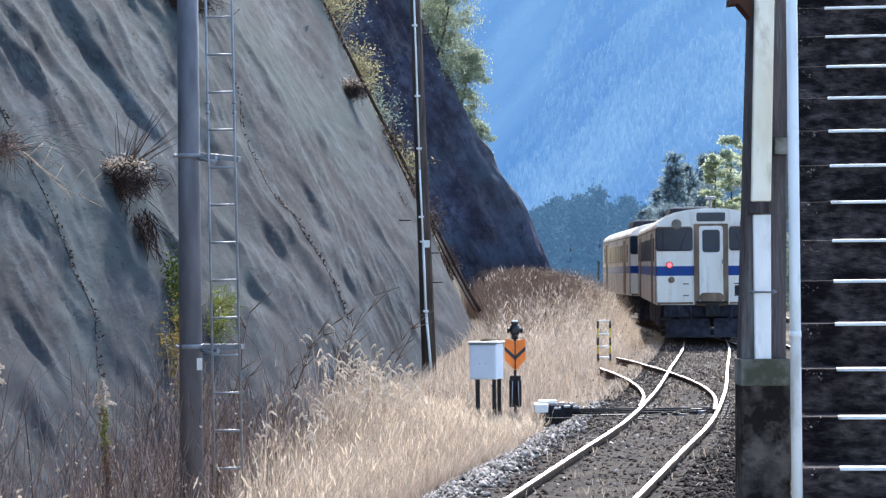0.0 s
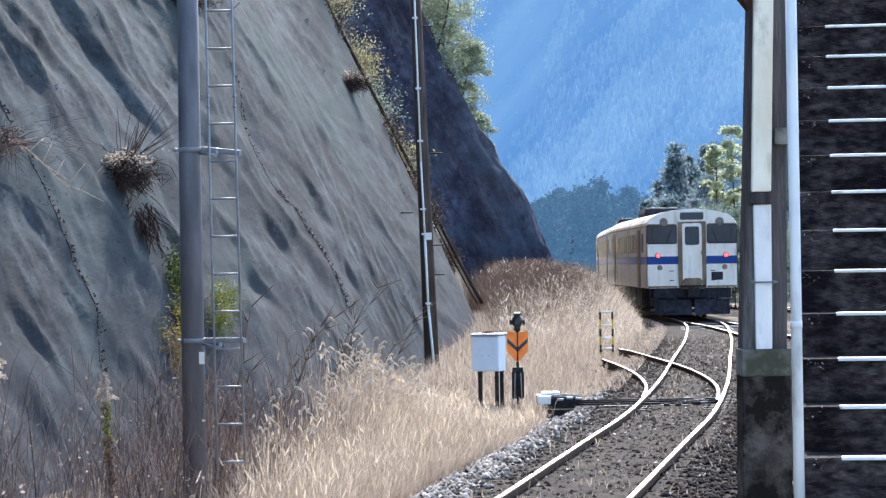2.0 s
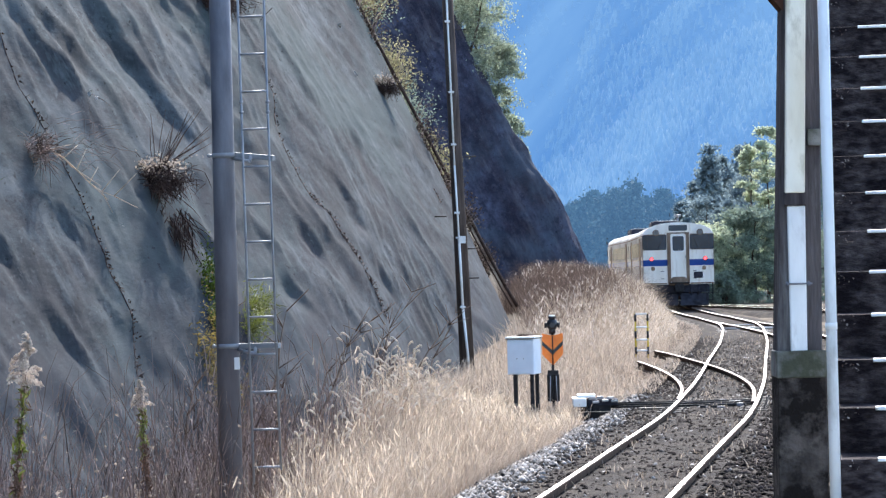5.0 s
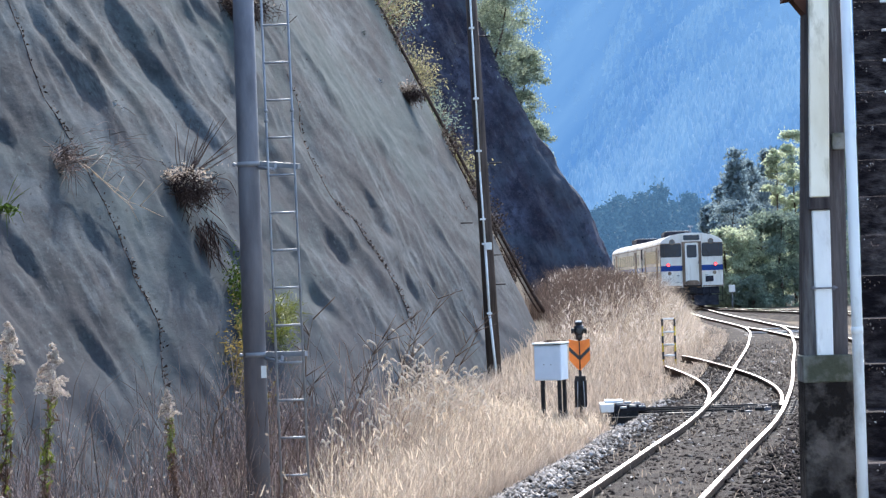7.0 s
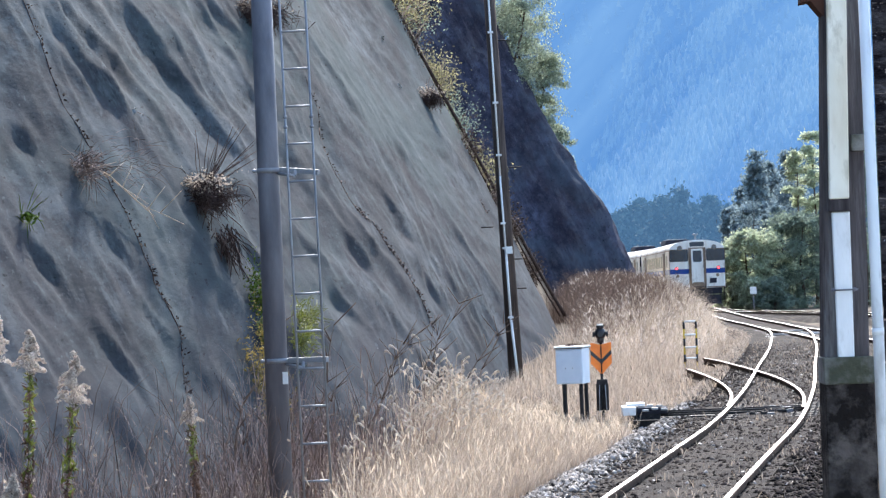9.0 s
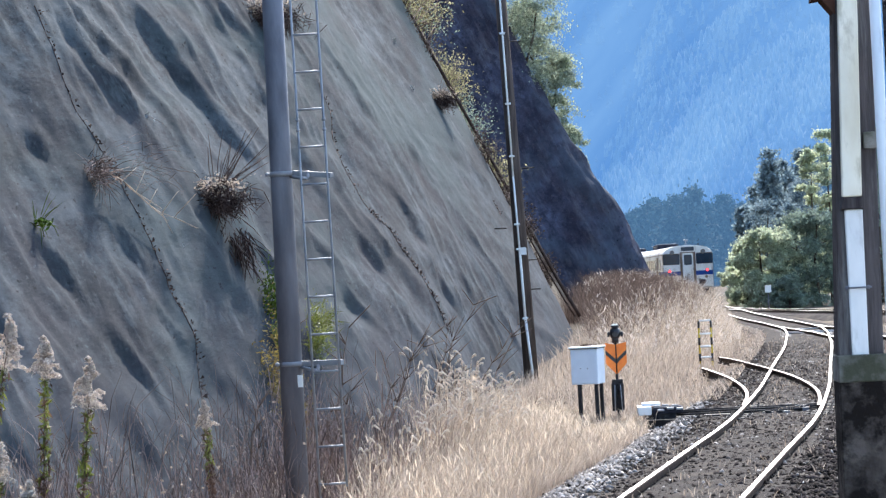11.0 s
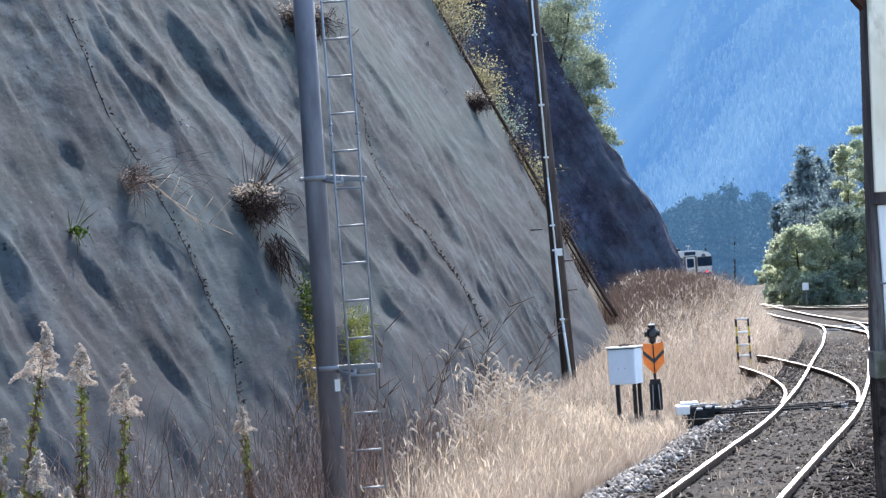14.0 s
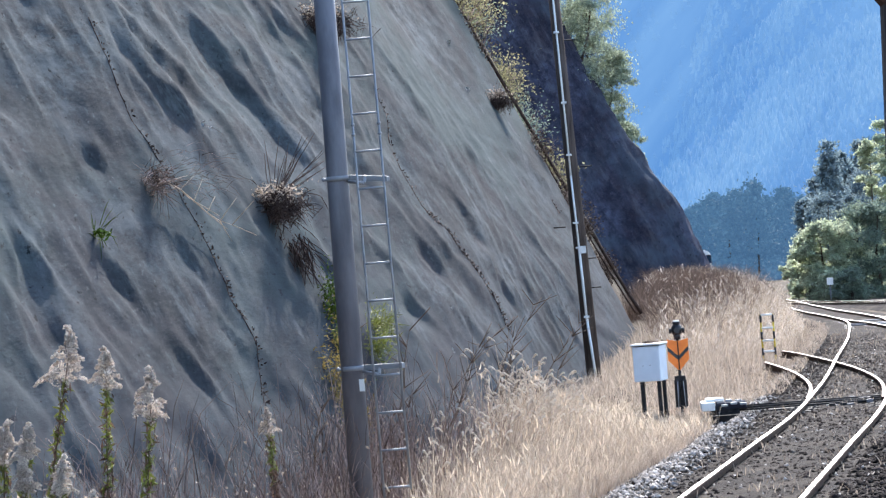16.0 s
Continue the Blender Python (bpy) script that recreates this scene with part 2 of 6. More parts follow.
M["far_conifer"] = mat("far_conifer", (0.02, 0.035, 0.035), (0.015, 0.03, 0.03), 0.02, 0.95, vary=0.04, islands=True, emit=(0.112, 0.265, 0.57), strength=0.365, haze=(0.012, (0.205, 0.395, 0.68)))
M["train_white"] = mat("train_white", (0.90, 0.88, 0.83), (0.82, 0.78, 0.71), 2.0, 0.45, 0, 0.05, 8, (0.46, 0.36, 0.27), 2.6, (1.6, 1.6, 0.28), c_range=(0.54, 0.76))
M["train_blue"] = mat("train_blue", (0.012, 0.065, 0.30), (0.010, 0.05, 0.24), 3.0, 0.45, spec=0.2)
M["train_grime"] = mat("train_grime", (0.30, 0.22, 0.16), (0.15, 0.105, 0.075), 5.0, 0.7, 0, 0.1, 20, stretch=(1, 1, 0.3))
M["train_roof"] = mat("train_roof", (0.62, 0.61, 0.58), (0.45, 0.44, 0.42), 2.0, 0.7, 0, 0.1)
M["under"] = mat("under", (0.048, 0.050, 0.066), (0.024, 0.025, 0.034), 6.0, 0.85, 0.0, 0.2)
# pane colour carries the blue of reflected sky
M["glass"] = mat("glass", (0.024, 0.052, 0.095), (0.010, 0.022, 0.045), 1.2, 0.10, spec=0.22)
M["side_glass"] = mat("side_glass", (0.02, 0.024, 0.03), (0.012, 0.015, 0.02), 3.0, 0.4, spec=0.1)
# duller white for the car sides: grime, and their shade put into colour
M["train_side_shade"] = mat("train_side_shade", (0.58, 0.54, 0.49), (0.44, 0.40, 0.36), 2.0, 0.6, 0, 0.05, 8, (0.30, 0.26, 0.22), 1.1, (1, 1, 0.35))
M["stone_dirty"] = mat("stone_dirty", (0.044, 0.034, 0.031), (0.016, 0.012, 0.011), 6.0, 0.9, 0, 0.3, 40, vary=0.9, islands=True)
M["base_concrete"] = mat("base_concrete", (0.12, 0.10, 0.088), (0.038, 0.031, 0.028), 11.0, 0.95, 0, 0.8, 30, (0.016, 0.013, 0.012), 7.0, c_range=(0.42, 0.56))
# paler glowing copy of the far conifers: sunlight on the crests put into colour
M["crest_conifer_lit"] = mat("crest_conifer_lit", (0.03, 0.045, 0.045), (0.02, 0.035, 0.035), 0.02, 0.95, vary=0.04, islands=True, emit=(0.13, 0.295, 0.59), strength=0.365, haze=(0.012, (0.235, 0.425, 0.695)))
M["post_wood"] = mat("post_wood", (0.120, 0.105, 0.105), (0.040, 0.034, 0.036), 9.0, 0.9, 0, 0.6, 25, (0.24, 0.23, 0.225), 5.0, (3, 3, 0.3), c_range=(0.52, 0.72))
M["oily_wood"] = mat("oily_wood", (0.030, 0.028, 0.027), (0.012, 0.011, 0.011), 9.0, 0.8, 0, 0.4, 30)
# withered brown, darkened further for the cliff's shade on the reeds
M["reed_brown_shade"] = mat("reed_brown_shade", (0.20, 0.145, 0.115), (0.09, 0.066, 0.055), 3.0, 0.85, vary=0.65, islands=True, translucent=0.25)
M["gold_leaf"] = mat("gold_leaf", (0.36, 0.27, 0.08), (0.16, 0.12, 0.045), 3.0, 0.7, vary=0.5, islands=True, translucent=0.3)
M["leaf_grey"] = mat("leaf_grey", (0.40, 0.45, 0.33), (0.22, 0.26, 0.18), 2.0, 0.75, vary=0.4, islands=True, translucent=0.5, spec=0.1)
M["foxtail_head"] = mat("foxtail_head", (0.82, 0.75, 0.66), (0.66, 0.58, 0.49), 6.0, 0.85, translucent=0.45)
M["root_dark"] = mat("root_dark", (0.085, 0.056, 0.048), (0.040, 0.027, 0.024), 6.0, 0.9, vary=0.5, islands=True)
M["tail_light"] = mat("tail_light", (0.7, 0.05, 0.04), None, 5.0, 0.3, emit=(1.0, 0.035, 0.05), strength=2.6)
M["lamp_lens"] = mat("lamp_lens", (0.20, 0.20, 0.20), (0.12, 0.12, 0.12), 8.0, 0.3, spec=0.3)
# white of the equipment box, tinted with the blue of its shade
M["shade_blue_white"] = mat("shade_blue_white", (0.70, 0.78, 0.88), (0.64, 0.72, 0.82), 6.0, 0.5, 0, 0.05, 20, (0.5, 0.52, 0.54), 3.0, c_range=(0.6, 0.8))
M["eave_brown"] = mat("eave_brown", (0.10, 0.045, 0.03), (0.06, 0.03, 0.022), 8.0, 0.8)


# ---- builders ----
def mesh_from(name, verts, faces, materials, indices=None, smooth=False):
    me = bpy.data.meshes.new(name)
    me.from_pydata([tuple(v) for v in verts], [], [tuple(f) for f in faces])
    for m in (materials if isinstance(materials, (list, tuple)) else [materials]):
        me.materials.append(m)
    if indices is not None:
        me.polygons.foreach_set("material_index", np.asarray(indices, dtype=np.int32))
    if smooth:
        me.polygons.foreach_set("use_smooth", np.ones(len(me.polygons), dtype=bool))
    me.update()
    return me


def empty(name, m=None):
    ob = new(name)
    ob.empty_display_size = 0.2
    if m is not None:
        ob.matrix_basis = m
    return ob


def part(name, bm, material, parent, label="", m=None):
    """Links a bmesh as one mesh object under a thing or a part."""
    me = bpy.data.meshes.new(name)
    bm.to_mesh(me)
    bm.free()
    for x in (material if isinstance(material, (list, tuple)) else [material]):
        me.materials.append(x)
    ob = new(name, me)
    ob.parent = parent
    if m is not None:
        ob.matrix_basis = m
    return tagged(ob, label)


def bx(bm, x0, y0, z0, x1, y1, z1, bevel=0.0, m=None, mi=0):
    t = bmesh.new()
    bmesh.ops.create_cube(t, size=1.0)
    bmesh.ops.transform(t, matrix=Matrix.Translation(((x0 + x1) / 2, (y0 + y1) / 2, (z0 + z1) / 2)) @ Matrix.Diagonal((x1 - x0, y1 - y0, z1 - z0, 1)), verts=t.verts)
    if bevel:
        bmesh.ops.bevel(t, geom=t.edges[:], offset=bevel, segments=2, affect="EDGES", profile=0.7)
    return add(bm, t, m, mi)


def add(bm, t, m=None, mi=0):
    if m is not None:
        bmesh.ops.transform(t, matrix=m, verts=t.verts)
    for f in t.faces:
        f.material_index = mi
    me = bpy.data.meshes.new("t")
    t.to_mesh(me)
    t.free()
    bm.from_mesh(me)
    bpy.data.meshes.remove(me)
    return bm


def rod(bm, a, b, r0, r1=None, seg=12, mi=0, smooth=True):
    a, b = Vector(a), Vector(b)
    t = bmesh.new()
    d = b - a
    bmesh.ops.create_cone(t, cap_ends=True, segments=seg, radius1=r0, radius2=r0 if r1 is None else r1, depth=d.length)
    if smooth:
        for f in t.faces:
            f.smooth = len(f.verts) == 4
    return add(bm, t, Matrix.Translation((a + b) / 2) @ d.to_track_quat("Z", "Y").to_matrix().to_4x4(), mi)


def ball(bm, c, r, sub=2, scale=(1, 1, 1), mi=0):
    t = bmesh.new()
    bmesh.ops.create_icosphere(t, subdivisions=sub, radius=r)
    for f in t.faces:
        f.smooth = True
    return add(bm, t, Matrix.Translation(c) @ Matrix.Diagonal((*scale, 1)), mi)


def B():
    return bmesh.new()


def blades(name, roots, heights, widths, lean, material, rng, bend=0.3, drop=None):
    """Many thin bent blades joined in one mesh: two quads and a tip each."""
    n = len(roots)
    az = rng.uniform(0, 2 * np.pi, n)
    side = np.stack([np.cos(az), np.sin(az), np.zeros(n)], 1) * (widths / 2)[:, None]
    la = rng.uniform(0, 2 * np.pi, n)
    ld = np.stack([np.cos(la), np.sin(la), np.zeros(n)], 1) * (heights * lean * rng.uniform(0.2, 1.0, n))[:, None]
    up = np.stack([np.zeros(n), np.zeros(n), heights], 1)
    p1 = roots + up * 0.5 + ld * bend
    p2 = roots + up * 0.85 + ld * 0.75
    p3 = roots + up * (1.0 if drop is None else drop) + ld * 1.25
    V = np.stack([roots - side, roots + side, p1 - side * 0.9, p1 + side * 0.9, p2 - side * 0.6, p2 + side * 0.6, p3], 1).reshape(-1, 3)
    o = (np.arange(n) * 7)[:, None]
    q = np.concatenate([o + np.array([[0, 1, 3, 2]]), o + np.array([[2, 3, 5, 4]])], 0)
    t = o + np.array([[4, 5, 6]])
    return fast_mesh(name, V, [q, t], material)


def fast_mesh(name, V, face_sets, material, smooth=False):
    me = bpy.data.meshes.new(name)
    V = np.asarray(V, dtype=np.float32)
    me.vertices.add(len(V))
    me.vertices.foreach_set("co", V.ravel())
    loops = np.concatenate([f.ravel() for f in face_sets]).astype(np.int32)
    counts = np.concatenate([np.full(len(f), f.shape[1]) for f in face_sets]).astype(np.int32)
    me.loops.add(len(loops))
    me.loops.foreach_set("vertex_index", loops)
    me.polygons.add(len(counts))
    me.polygons.foreach_set("loop_start", (np.cumsum(counts) - counts).astype(np.int32))
    me.polygons.foreach_set("loop_total", counts)
    if smooth:
        me.polygons.foreach_set("use_smooth", np.ones(len(counts), dtype=bool))
    me.materials.append(material)
    me.update(calc_edges=True)
    me.validate()
    return me


def leaf_mesh(name, centres, size, material, rng, flat=0.0, aspect=1.8, droop=0.0):
    """Small folded leaves round the given centres."""
    n = len(centres)
    a = rng.normal(size=(n, 3))
    a[:, 2] = a[:, 2] * (1 - flat) - droop
    a /= np.linalg.norm(a, axis=1)[:, None]
    b = rng.normal(size=(n, 3))
    b -= a * np.sum(a * b, 1)[:, None]
    b /= np.linalg.norm(b, axis=1)[:, None]
    c = np.cross(a, b)
    s = (size * rng.uniform(0.6, 1.4, n))[:, None]
    V = np.stack([centres - a * s * aspect / 2, centres + b * s / 2 + c * s * 0.15, centres + a * s * aspect / 2, centres - b * s / 2 + c * s * 0.15], 1).reshape(-1, 3)
    o = (np.arange(n) * 4)[:, None]
    return fast_mesh(name, V, [np.concatenate([o + np.array([[0, 1, 2]]), o + np.array([[0, 2, 3]])], 0)], material)


def stuff(name, me, label, category):
    return tagged(new(name, me), label, category, kind="stuff")


def structure(name, me, label, category):
    return tagged(new(name, me), label, category, kind="structure")


def hermite(points):
    P = np.array(points, dtype=float)
    x, y = P[:, 0], P[:, 1]
    d = np.gradient(y, x)

    def f(q):
        q = np.asarray(q, dtype=float)
        i = np.clip(np.searchsorted(x, q) - 1, 0, len(x) - 2)
        h = x[i + 1] - x[i]
        t = (q - x[i]) / h
        return ((2 * t**3 - 3 * t**2 + 1) * y[i] + (t**3 - 2 * t**2 + t) * h * d[i] + (-2 * t**3 + 3 * t**2) * y[i + 1] + (t**3 - t**2) * h * d[i + 1])
    return f


# ---- plan: rail top is z = 0, the line runs away along +y ----
line_x = hermite([(-30, -7.25), (-10, -4.15), (10, -1.06), (24, 1.10), (30, 2.02), (35, 2.79), (42.7, 3.76), (54.5, 5.03), (67.5, 6.40), (72, 6.82), (77, 7.28), (83, 7.68),
                  (90, 7.78), (99, 7.76), (110, 7.95), (122.5, 8.3), (134.5, 8.62), (142.5, 8.68), (156, 8.4), (169.5, 7.85), (185, 7.1), (197, 6.3), (220, 4.2), (250, 0.5), (290, -6)])
line_z = hermite([(-40, 0), (60, 0), (105, 0), (122, -0.06), (143, -0.12), (170, -0.32), (195, -0.36), (240, -0.36), (300, -0.36)])
BED_Z = -0.10


def line_dir(y):
    d = Vector((float(line_x(y + 0.5) - line_x(y - 0.5)), 1.0, 0)).normalized()
    return d


def cliff_base(y):
    return float(line_x(y)) - float(np.interp(y, [0, 23, 50, 64], [4.1, 4.25, 4.75, 4.95]))


# ---- ground ----
def ground_z(x, y):
    """Trackside ground: ballast shelf, a ditch bank rising to the cliff's foot, level beyond."""
    d = float(line_x(min(max(y, -30), 285))) - x
    z = BED_Z - 0.10 + float(line_z(min(max(y, -30), 285)))
    if d > 1.6:
        z += -0.12 * min(1, (d - 1.6) / 0.8) + 0.22 * max(0, min(1.5, d - 2.6))
    if 50 < y < 135 and d > 1.8:
        z += min(1.0, (d - 1.8) / 2.5) * 0.7 * min(1, (y - 50) / 18) * min(1, (135 - y) / 15)
    if d < -2.2:
        z -= 0.1
    return z + 0.05 * noise.noise((x * 0.7, y * 0.7, 0))


def build_ground():
    xs = np.concatenate([[-3000, -800, -200, -60, -30], np.arange(-14, 30, 0.45), [34, 45, 70, 150, 500, 1500, 3000]])
    ys = np.concatenate([[-1500, -300, -80, -40, -20], np.arange(-8, 140, 0.8), np.arange(140, 300, 8), [330, 400, 600, 1000, 1800, 3000, 4800]])
    V = [(x, y, ground_z(x, y) if -14 <= x <= 30 and -8 <= y <= 290 else BED_Z - 0.25) for y in ys for x in xs]
    w = len(xs)
    F = [(j * w + i, j * w + i + 1, (j + 1) * w + i + 1, (j + 1) * w + i) for j in range(len(ys) - 1) for i in range(w - 1)]
    structure("ground", mesh_from("ground", V, F, M["earth"], smooth=True), "bare brown trackside earth with dry litter", "ground")


build_ground()


def ribbon(name, centre, y0, y1, half, top, material, label, category, step=1.0, low=0.25):
    ys = np.arange(y0, y1 + step, step)
    V, F = [], []
    for k, y in enumerate(ys):
        d = Vector((float(centre(y + 0.3) - centre(y - 0.3)), 0.6, 0)).normalized()
        nrm = Vector((d.y, -d.x, 0))
        c = Vector((float(centre(y)), y, top + float(line_z(y))))
        w = half * (1 + 0.05 * noise.noise((0, y * 0.4, 3)))
        for s, z in ((-w - 0.45, -low), (-w, 0), (-w * 0.4, 0.015), (w * 0.4, 0.015), (w, 0), (w + 0.45, -low)):
            V.append(c + nrm * s + Vector((0, 0, z + 0.02 * noise.noise((s * 2, y, 1)))))
        if k:
            for i in range(5):
                F.append(((k - 1) * 6 + i, (k - 1) * 6 + i + 1, k * 6 + i + 1, k * 6 + i))
    return structure(name, mesh_from(name, V, F, material, smooth=True), label, category)


loop_x = hermite([(-30, -2.0), (20, 5.2), (45, 7.2), (60, 7.55), (71, 7.98), (78, 7.98), (84, 7.80), (90, 7.65)])
siding_x = hermite([(60, 19.5), (90, 14.2), (107.5, 11.85), (116.5, 10.7), (126, 9.3), (140, 8.5), (150, 8.2)])
derail_x = hermite([(36.5, 2.98), (39.5, 3.33), (42.7, 3.62), (46.8, 3.78), (51, 3.75), (55.3, 3.58), (59.1, 3.38), (62, 3.1)])

ribbon("track_bed", line_x, -20, 260, 1.42, BED_Z, M["bed"], "packed brown ballast bed under the railway line", "track bed")
ribbon("track_bed_loop", loop_x, 52, 84, 1.5, BED_Z - 0.012, M["bed"], "packed brown ballast under the passing loop", "track bed")
ribbon("track_bed_siding", siding_x, 60, 140, 1.5, BED_Z - 0.02, M["bed"], "packed brown ballast under the siding", "track bed")

RAIL_PROFILE = [(-0.055, -0.145), (0.055, -0.145), (0.055, -0.13), (0.010, -0.115), (0.009, -0.045), (0.031, -0.035), (0.031, -0.008), (0.022, 0.0), (-0.022, 0.0),
                (-0.031, -0.008), (-0.031, -0.035), (-0.009, -0.045), (-0.010, -0.115), (-0.055, -0.13)]


def rail(parent, fx, y0, y1, off, label="", step=0.7, top="rail"):
    ys = np.linspace(y0, y1, max(2, int((y1 - y0) / step)))
    V, F, idx = [], [], []
    n = len(RAIL_PROFILE)
    for k, y in enumerate(ys):
        d = Vector((float(fx(y + 0.2) - fx(y - 0.2)), 0.4, 0)).normalized()
        nr = Vector((d.y, -d.x, 0))
        c = Vector((float(fx(y)), y, float(line_z(y)))) + nr * off
        V += [c + nr * a + Vector((0, 0, b)) for a, b in RAIL_PROFILE]
        if k:
            for i in range(n):
                j = (i + 1) % n
                F.append(((k - 1) * n + i, (k - 1) * n + j, k * n + j, k * n + i))
                idx.append(0 if i == 7 else 1)
    F += [tuple(range(n - 1, -1, -1)), tuple((len(ys) - 1) * n + i for i in range(n))]
    idx += [1, 1]
    ob = new("rail", mesh_from("rail", V, F, [M[top], M["rust"]], idx))
    ob.parent = parent
    return tagged(ob, label)


SLEEPER = None


def sleepers(parent, fx, y0, y1, half=1.0, skip=()):
    global SLEEPER
    if SLEEPER is None:
        b = bx(B(), -1.0, -0.1, -0.14, 1.0, 0.1, 0, 0.012)
        SLEEPER = bpy.data.meshes.new("sleeper")
        b.to_mesh(SLEEPER)
        b.free()
        SLEEPER.materials.append(M["sleeper"])
    rng = random.Random(int(y0 * 10))
    y = y0
    while y < y1:
        ob = new("sleeper", SLEEPER)
        ob.parent = parent
        a = math.degrees(math.atan2(float(fx(y + 0.3) - fx(y - 0.3)), 0.6))
        ob.matrix_basis = pose(float(fx(y)) + rng.uniform(-0.03, 0.03), y, BED_Z + 0.006 + float(line_z(y)) + rng.uniform(-0.012, 0.006), 0, 0, -a + rng.uniform(-1, 1))
        y += 0.64


main_line = tagged(empty("railway_track"), "single railway track with shiny worn rails on weathered sleepers", "railway track")
rail(main_line, line_x, -12, 240, -0.555, "polished steel rail with rusty web")
rail(main_line, line_x, -12, 240, 0.555, "polished steel rail with rusty web")
sleepers(main_line, line_x, 14, 135)
loop_line = tagged(empty("railway_track_loop"), "passing loop track joining through a turnout", "railway track")
rail(loop_line, loop_x, 52, 86, -0.535, "polished steel rail")
rail(loop_line, loop_x, 52, 86, 0.60, "polished steel rail")
sleepers(loop_line, loop_x, 54, 80)
rgt_ = random.Random(41)
for k in range(16):
    y = 77.0 + k * 0.62
    for fx in (line_x, loop_x):
        if fx is loop_x and y > 85:
            continue
        for off in (-0.55, 0.57):
            x = float(fx(y)) + off
            b = B()
            bx(b, x - rgt_.uniform(0.12, 0.2), y - 0.07, BED_Z - 0.01, x + rgt_.uniform(0.1, 0.2), y + 0.07, BED_Z + 0.03, 0.006)
            part("slide_chair", b, M["galv" if k % 3 == 0 else "dark_iron"], loop_line, "worn turnout chair")
for y in (79.2, 80.4, 83.6):
    b = B()
    rod(b, (float(line_x(y)) - 0.6, y, -0.05), (float(loop_x(y)) + 0.65, y, -0.05), 0.02, None, 8)
    part("stretcher_rod", b, M["galv_bright"], loop_line, "bright turnout stretcher rod")
siding = tagged(empty("railway_track_siding"), "further track curving in to join the line", "railway track")
rail(siding, siding_x, 60, 138, -0.535, "polished steel rail")
rail(siding, siding_x, 60, 138, 0.535, "polished steel rail")
sleepers(siding, siding_x, 90, 122)


# ---- cliff ----
# scooped pockets: place along the face and up it, half breadth, half height
DENTS = (
    (27.65, 5.14, 1.60, 0.72),
    (33.32, 6.23, 1.11, 0.31),
    (23.47, 4.26, 0.44, 0.12),
    (20.98, 3.02, 0.83, 0.25),
    (25.03, 2.42, 0.51, 0.18),
    (25.09, 3.24, 0.57, 0.22),
    (22.05, 1.97, 0.79, 0.24),
    (33.78, 5.54, 0.92, 0.35),
    (44.59, 4.00, 1.25, 0.30),
    (45.02, 3.44, 0.93, 0.23),
    (38.73, 2.92, 1.46, 0.39),
    (46.12, 6.17, 1.09, 0.58),
    (16.98, 3.18, 1.13, 0.36),
    (35.26, 2.30, 1.16, 0.23),
    (31.60, 2.84, 0.98, 0.36),
    (55.29, 7.62, 1.05, 0.70),
    (44.95, 2.45, 1.16, 0.34),
    (50.78, 4.96, 1.25, 0.41),
    (33.97, 4.77, 0.85, 0.51),
)


